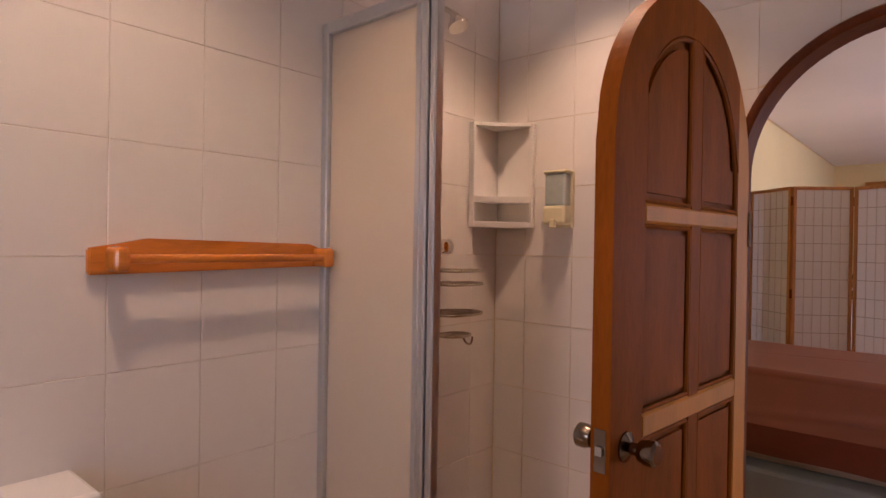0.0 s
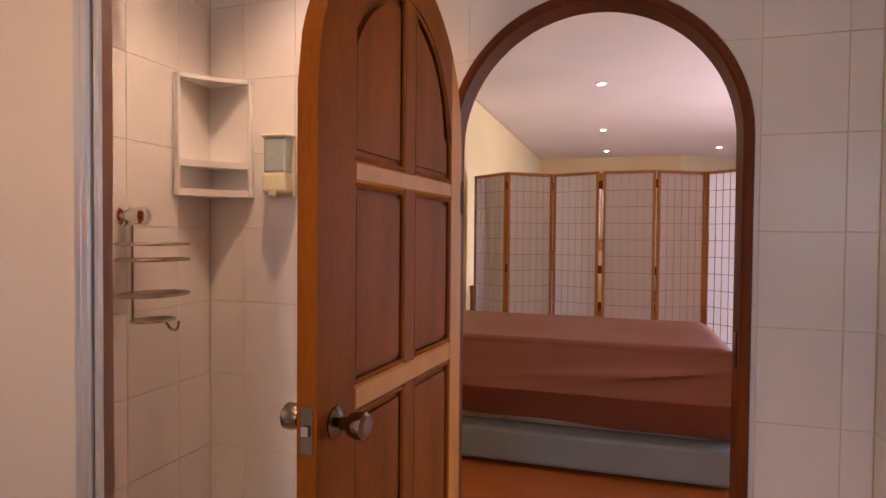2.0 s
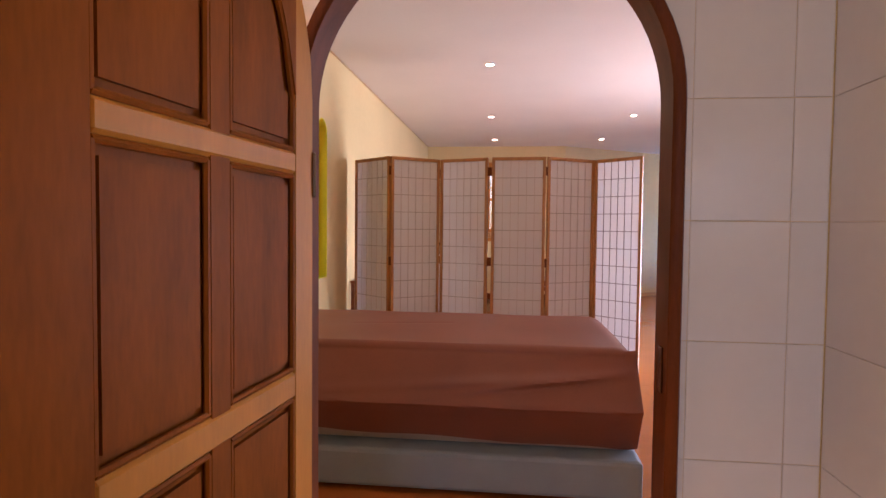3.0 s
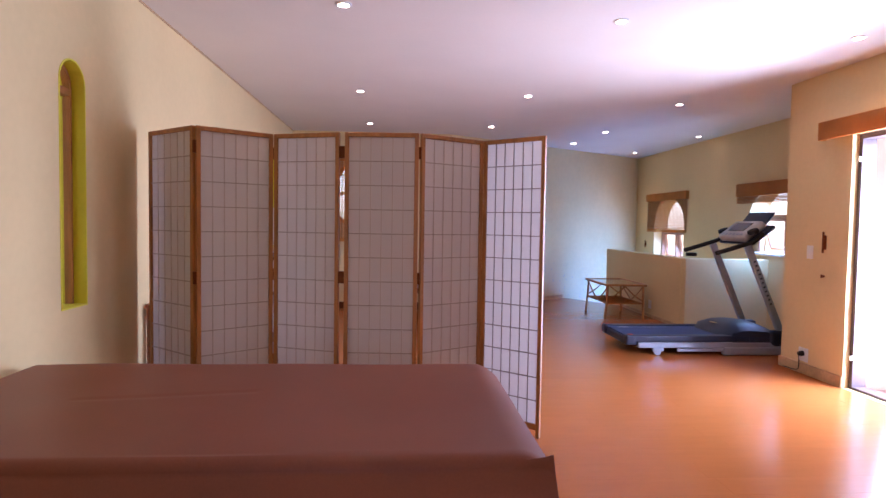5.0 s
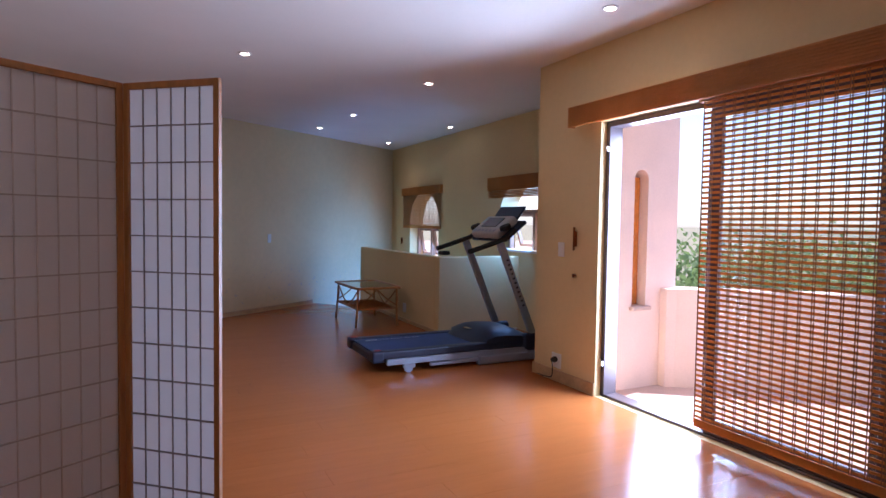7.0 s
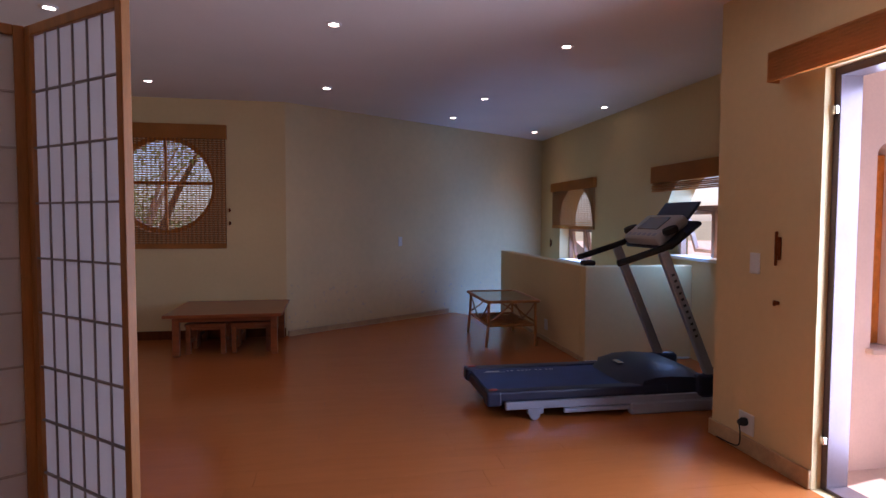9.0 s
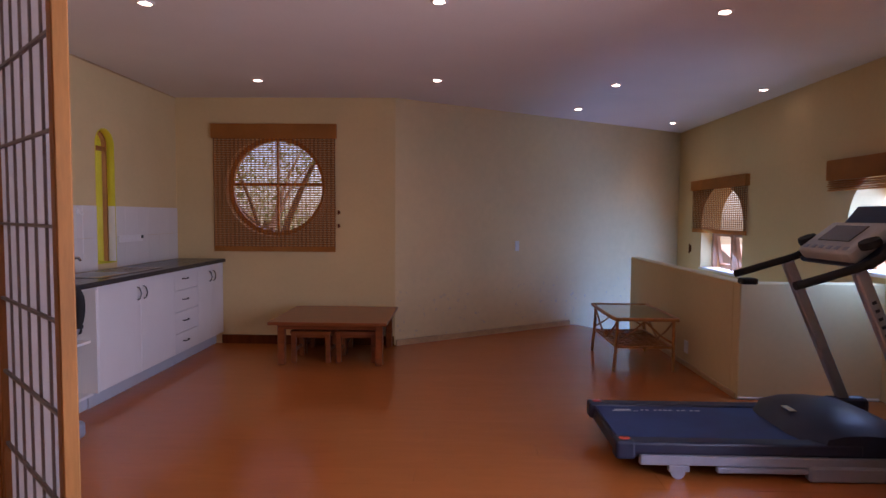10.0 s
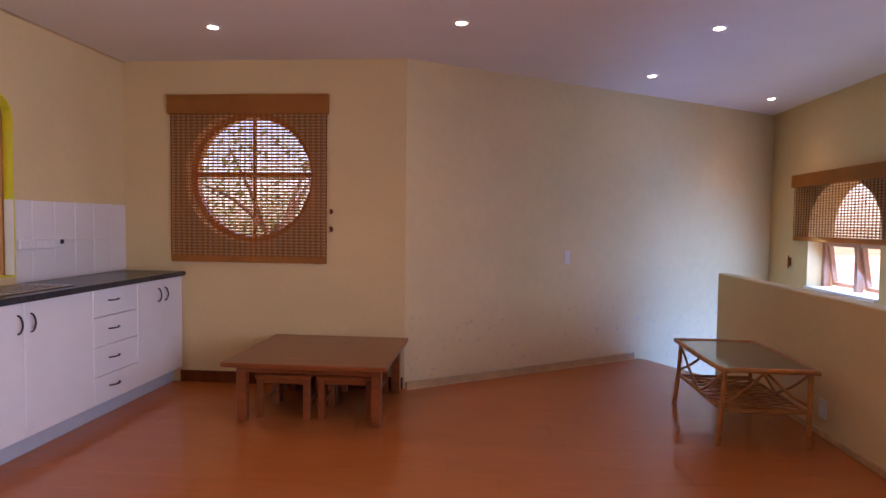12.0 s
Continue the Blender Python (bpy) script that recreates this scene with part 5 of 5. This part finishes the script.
# rungs of print up the near upright
for k in range(11):
    f = 0.38 + 0.045 * k
    x, z = 4.56 - 0.41 * f - 0.0, 0.16 + 0.94 * f
    o = boxpart("print_bar", (-0.011, 0.011, -0.002, 0.0, -0.008, 0.008), M_TMBLK, t, 0)
    o.matrix_world = Matrix.Translation((x, TN + 0.0075, z)) @ pose(0, 0, 0, 0, -23.6, 0)
CON = Matrix.Translation((4.275, 8.60, 1.245)) @ pose(0, 0, 0, 0, -38, 0)
bm = bmesh.new()
bm_box(bm, -0.14, 0.14, -0.24, 0.24, -0.05, 0.035, 0.03, CON, 3)
part("console", bm, M_CONSOLE, t, "silver control console")
bm = bmesh.new()
bm_box(bm, -0.13, 0.17, -0.315, 0.315, -0.085, -0.045, 0.018, CON, 2)
part("console_underside", bm, M_TMBLK, t)
bm = bmesh.new()
bm_box(bm, -0.05, 0.09, -0.14, 0.14, 0.034, 0.041, 0.003, CON)
dp = part("display", bm, M_SMOKE, t, "dark display")
for k in range(6):
    bm = bmesh.new()
    bm_box(bm, -0.12, -0.09, -0.2 + 0.07 * k, -0.165 + 0.07 * k, 0.034, 0.040, 0.003, CON)
    part("button", bm, M_TMGREY, t)
bm = bmesh.new()
RD = Matrix.Translation((4.445, 8.60, 1.37)) @ pose(0, 0, 0, 0, -52, 0)
bm_box(bm, -0.09, 0.09, -0.22, 0.22, -0.01, 0.01, 0.006, RD)
part("reading_rack", bm, M_TMBLK, t, "dark reading rack")
for y in (8.325, 8.875):
    bm = bmesh.new()
    lathe(bm, [(0.05, -0.02), (0.055, 0.0), (0.05, 0.02)], 18, Matrix.Translation((4.235, y, 1.24)) @ pose(0, 0, 0, 0, -24, 0))
    part("cup_holder", bm, M_FOAM, t, smooth=True)
bm = bmesh.new()
bm_box(bm, 3.86, 3.96, 8.895, 8.975, 0.955, 0.995, 0.012, segs=2)
part("pulse_pod", bm, M_FOAM, t)
# pale maker's lettering, as plain strokes
for k, (x, w) in enumerate(((3.06, 0.10), (3.22, 0.018), (3.25, 0.018), (3.30, 0.018), (3.33, 0.018), (3.36, 0.018), (3.39, 0.018), (3.44, 0.018), (3.47, 0.018), (3.52, 0.018), (3.55, 0.03))):
    boxpart("print_stroke", (x, x + w, 8.79, 8.805 + 0.005 * (k == 0), 0.1855, 0.1865), M_PRINT, t, 0)
boxpart("print_stroke", (3.04, 3.20, 8.775, 8.78, 0.1855, 0.1865), M_PRINT, t, 0)

# ---- vibration plate ----
t = thing("vibration_plate", "silver vibration exercise plate with a bent black-gripped handle", "exercise machine", pose(-0.17, 8.50, 0, 0, 0, -8))
bm = bmesh.new()
bm_box(bm, -0.60, 0.03, -0.36, 0.12, 0.03, 0.135, 0.03, segs=3)
part("base", bm, M_TMGREY, t, "silver-grey base")
boxpart("platform", (-0.57, -0.03, -0.33, 0.07, 0.134, 0.155), M_TMBLK, t, 0.015, "black ribbed platform", 2)
for k in range(9):
    boxpart("rib", (-0.54 + 0.055 * k, -0.52 + 0.055 * k, -0.30, 0.04, 0.155, 0.159), M_FOAM, t, 0.001)
for x in (-0.54, -0.03):
    for y in (-0.3, 0.06):
        boxpart("foot", (x - 0.03, x + 0.03, y - 0.03, y + 0.03, 0.001, 0.034), M_FOAM, t, 0.005)
for s in (0, 1):
    ox = -0.10 - 0.36 * s
    bm = bmesh.new()
    bm_tube(bm, smooth_path([(ox, 0.08, 0.12), (ox, 0.085, 0.30), (ox + 0.01, 0.09, 0.42), (ox + 0.06, 0.08, 0.56), (ox + 0.12, 0.07, 0.70)]), 0.016, 10)
    part("handle_tube", bm, M_TMGREY, t, "silver tube", True)
bm = bmesh.new()
bm_tube(bm, smooth_path([(0.02, 0.07, 0.70), (0.045, 0.07, 0.80), (0.04, 0.06, 0.90), (-0.03, 0.04, 0.965), (-0.14, 0.02, 1.01), (-0.26, 0.0, 1.03)]), 0.025, 12)
part("grip", bm, M_FOAM, t, "black foam grip", True)
bm = bmesh.new()
bm_tube(bm, smooth_path([(-0.34, 0.07, 0.70), (-0.315, 0.07, 0.80), (-0.32, 0.06, 0.90), (-0.30, 0.04, 0.97), (-0.26, 0.0, 1.03)]), 0.025, 12)
part("grip", bm, M_FOAM, t, smooth=True)

# ---- outside ----
bm = bmesh.new()
bm_box(bm, XR + 0.2, 7.6, 1.5, 7.52, -0.45, -0.15)
whole("balcony_floor", bm, M_PAVE, "terracotta balcony floor in the sun", "balcony", "structure")
bm = bmesh.new()
bm_prism(bm, [(5.36, 7.515), (5.36, 7.44), (5.44, 7.40), (6.95, 6.25), (6.95, 1.5), (7.12, 1.5), (7.12, 6.33), (5.62, 7.60), (5.44, 7.60)], "z", -0.45, 0.72)
whole("balcony_parapet", bm, M_PINK, "pink plaster balcony parapet", "parapet", "structure")
bm = bmesh.new()
bm_box(bm, 5.032, 5.188, 7.62, 7.66, 0.575, 1.70, 0.002)
whole("niche_shutter", bm, M_PINE, "orange wooden shutter in the slit niche", "shutter", "structure")
bm = bmesh.new()
bm_box(bm, 5.0, 5.22, 7.47, 7.64, 0.54, 0.572, 0.006)
whole("niche_sill", bm, M_PAVE, "brown sill under the slit niche", "sill", "structure")
bm = bmesh.new()
vs = [bm.verts.new(v) for v in ((-3000, -3000, -4.2), (3000, -3000, -4.2), (3000, 3000, -4.2), (-3000, 3000, -4.2))]
bm.faces.new(vs)
whole("ground", bm, M_GROUND, "dry grass ground below the house", "ground", "structure")

def tree(x, y, z0, h, r, seed, leaves=4000, size=1.0):
    rg = random.Random(seed)
    t = thing("tree", "leafy olive-green tree outside the window", "tree", pose(x, y, z0), "garden trees")
    bm = bmesh.new()
    bm_tube(bm, smooth_path([(0, 0, 0), (rg.uniform(-.2, .2), rg.uniform(-.2, .2), h * .3), (rg.uniform(-.3, .3), rg.uniform(-.3, .3), h * .62)]), 0.16 * h / 7, 10, 0.07 * h / 7)
    tips = []
    for i in range(11):
        a, hz = rg.uniform(0, math.tau), rg.uniform(.3, .6) * h
        e = Vector((math.cos(a) * r * rg.uniform(.5, .9), math.sin(a) * r * rg.uniform(.5, .9), hz + rg.uniform(.1, .36) * h))
        bm_tube(bm, smooth_path([(0, 0, hz), (e.x * .5, e.y * .5, (hz + e.z) / 2 + .2), tuple(e)], 4), 0.05 * h / 7, 7, 0.012)
        tips.append(e)
    part("trunk", bm, M_BARK, t, "grey-brown trunk and limbs", True)
    vsx, fs = [], []
    for i in range(leaves):
        c = tips[i % len(tips)] + Vector((rg.gauss(0, 1), rg.gauss(0, 1), rg.gauss(0, .7))) * r * .26
        n = Vector((rg.gauss(0, 1), rg.gauss(0, 1), rg.gauss(0, 1))).normalized()
        u = n.orthogonal().normalized()
        v = n.cross(u)
        s = rg.uniform(.03, .07) * r / 2.2 * size
        k = len(vsx)
        vsx += [tuple(c - u * s), tuple(c + v * s * .5), tuple(c + u * s), tuple(c - v * s * .5)]
        fs.append((k, k + 1, k + 2, k + 3))
    me = bpy.data.meshes.new("crown")
    me.from_pydata(vsx, [], fs)
    me.materials.append(M_LEAF)
    o = new("crown", me)
    o.parent = t
    tagged(o, kind="stuff")

tree(-1.9, 17.6, -4.2, 8.8, 2.5, 3, 2000)
tree(-6.0, 25.0, -4.2, 7.0, 2.8, 4, 4000)
tree(1.0, 27.0, -4.2, 6.2, 2.6, 9, 4000)
for i, (x, y, h) in enumerate(((16, 6.5, 5.3), (20, 11, 5.6), (18, 15.5, 5.4), (24, 4, 5.8), (15, 1.5, 5.2), (26, 19, 5.9), (22, 8, 5.6), (30, 13, 6.0), (20, -3, 5.5))):
    tree(x, y, -4.2, h * 0.8, 3.0, 20 + i, 7000, 1.9)
# neighbouring wing with a pale roof, seen through the small windows
t = thing("neighbour_wing", "pink plaster house wing with a pale tiled roof", "house")
boxpart("wall", (9.0, 14.0, 17.0, 24.0, -4.2, -0.6), M_PINK, t, 0)
bm = bmesh.new()
bm_prism(bm, [(16.6, -0.6), (24.4, -0.6), (20.5, 0.7)], "x", 8.7, 14.3)
part("roof", bm, M_ROOF, t, "pale tiled roof")

# ---- floor boards ----
def xspan(y):
    lo = XL if y <= BY else BX + (y - BY) * (AX - BX) / (AY - BY)
    if y < 7.84:
        hi = XR
    elif y < 9.65:
        hi = XA
    elif y < 11.79:
        hi = 4.205
    else:
        hi = EDGE1[0] + (y - EDGE1[1]) * (EDGE0[0] - EDGE1[0]) / (EDGE0[1] - EDGE1[1])
    return lo, hi
fl = bpy.data.objects["floor"]
rg = random.Random(5)
y, PW, G = 2.62, 0.19, 0.0004
yrows = sorted({*[2.62 + PW * k for k in range(60) if 2.62 + PW * k < 12.8], 7.84, 9.65, BY, 11.79, 12.79})
for y0, y1 in zip(yrows, yrows[1:]):
    ym = (y0 + y1) / 2
    (la, ha), (lb, hb) = xspan(y0 + 1e-4), xspan(y1 - 1e-4)
    if min(ha - la, hb - lb) < 0.05:
        continue
    x = min(la, lb) - rg.uniform(0.1, 1.1)
    while x < max(ha, hb):
        nx = x + 1.28
        a0, a1 = max(x, la), max(x, lb)
        b0, b1 = min(nx, ha), min(nx, hb)
        if b0 - a0 > 0.01 and b1 - a1 > 0.01:
            bm = bmesh.new()
            bm_prism(bm, [(a0 + G, y0 + G), (b0 - G, y0 + G), (b1 - G, y1 - G), (a1 + G, y1 - G)], "z", -0.0075, 0.0)
            o = new("plank", finish("plank", bm, M_PLANK))
            o.parent = fl
        x = nx
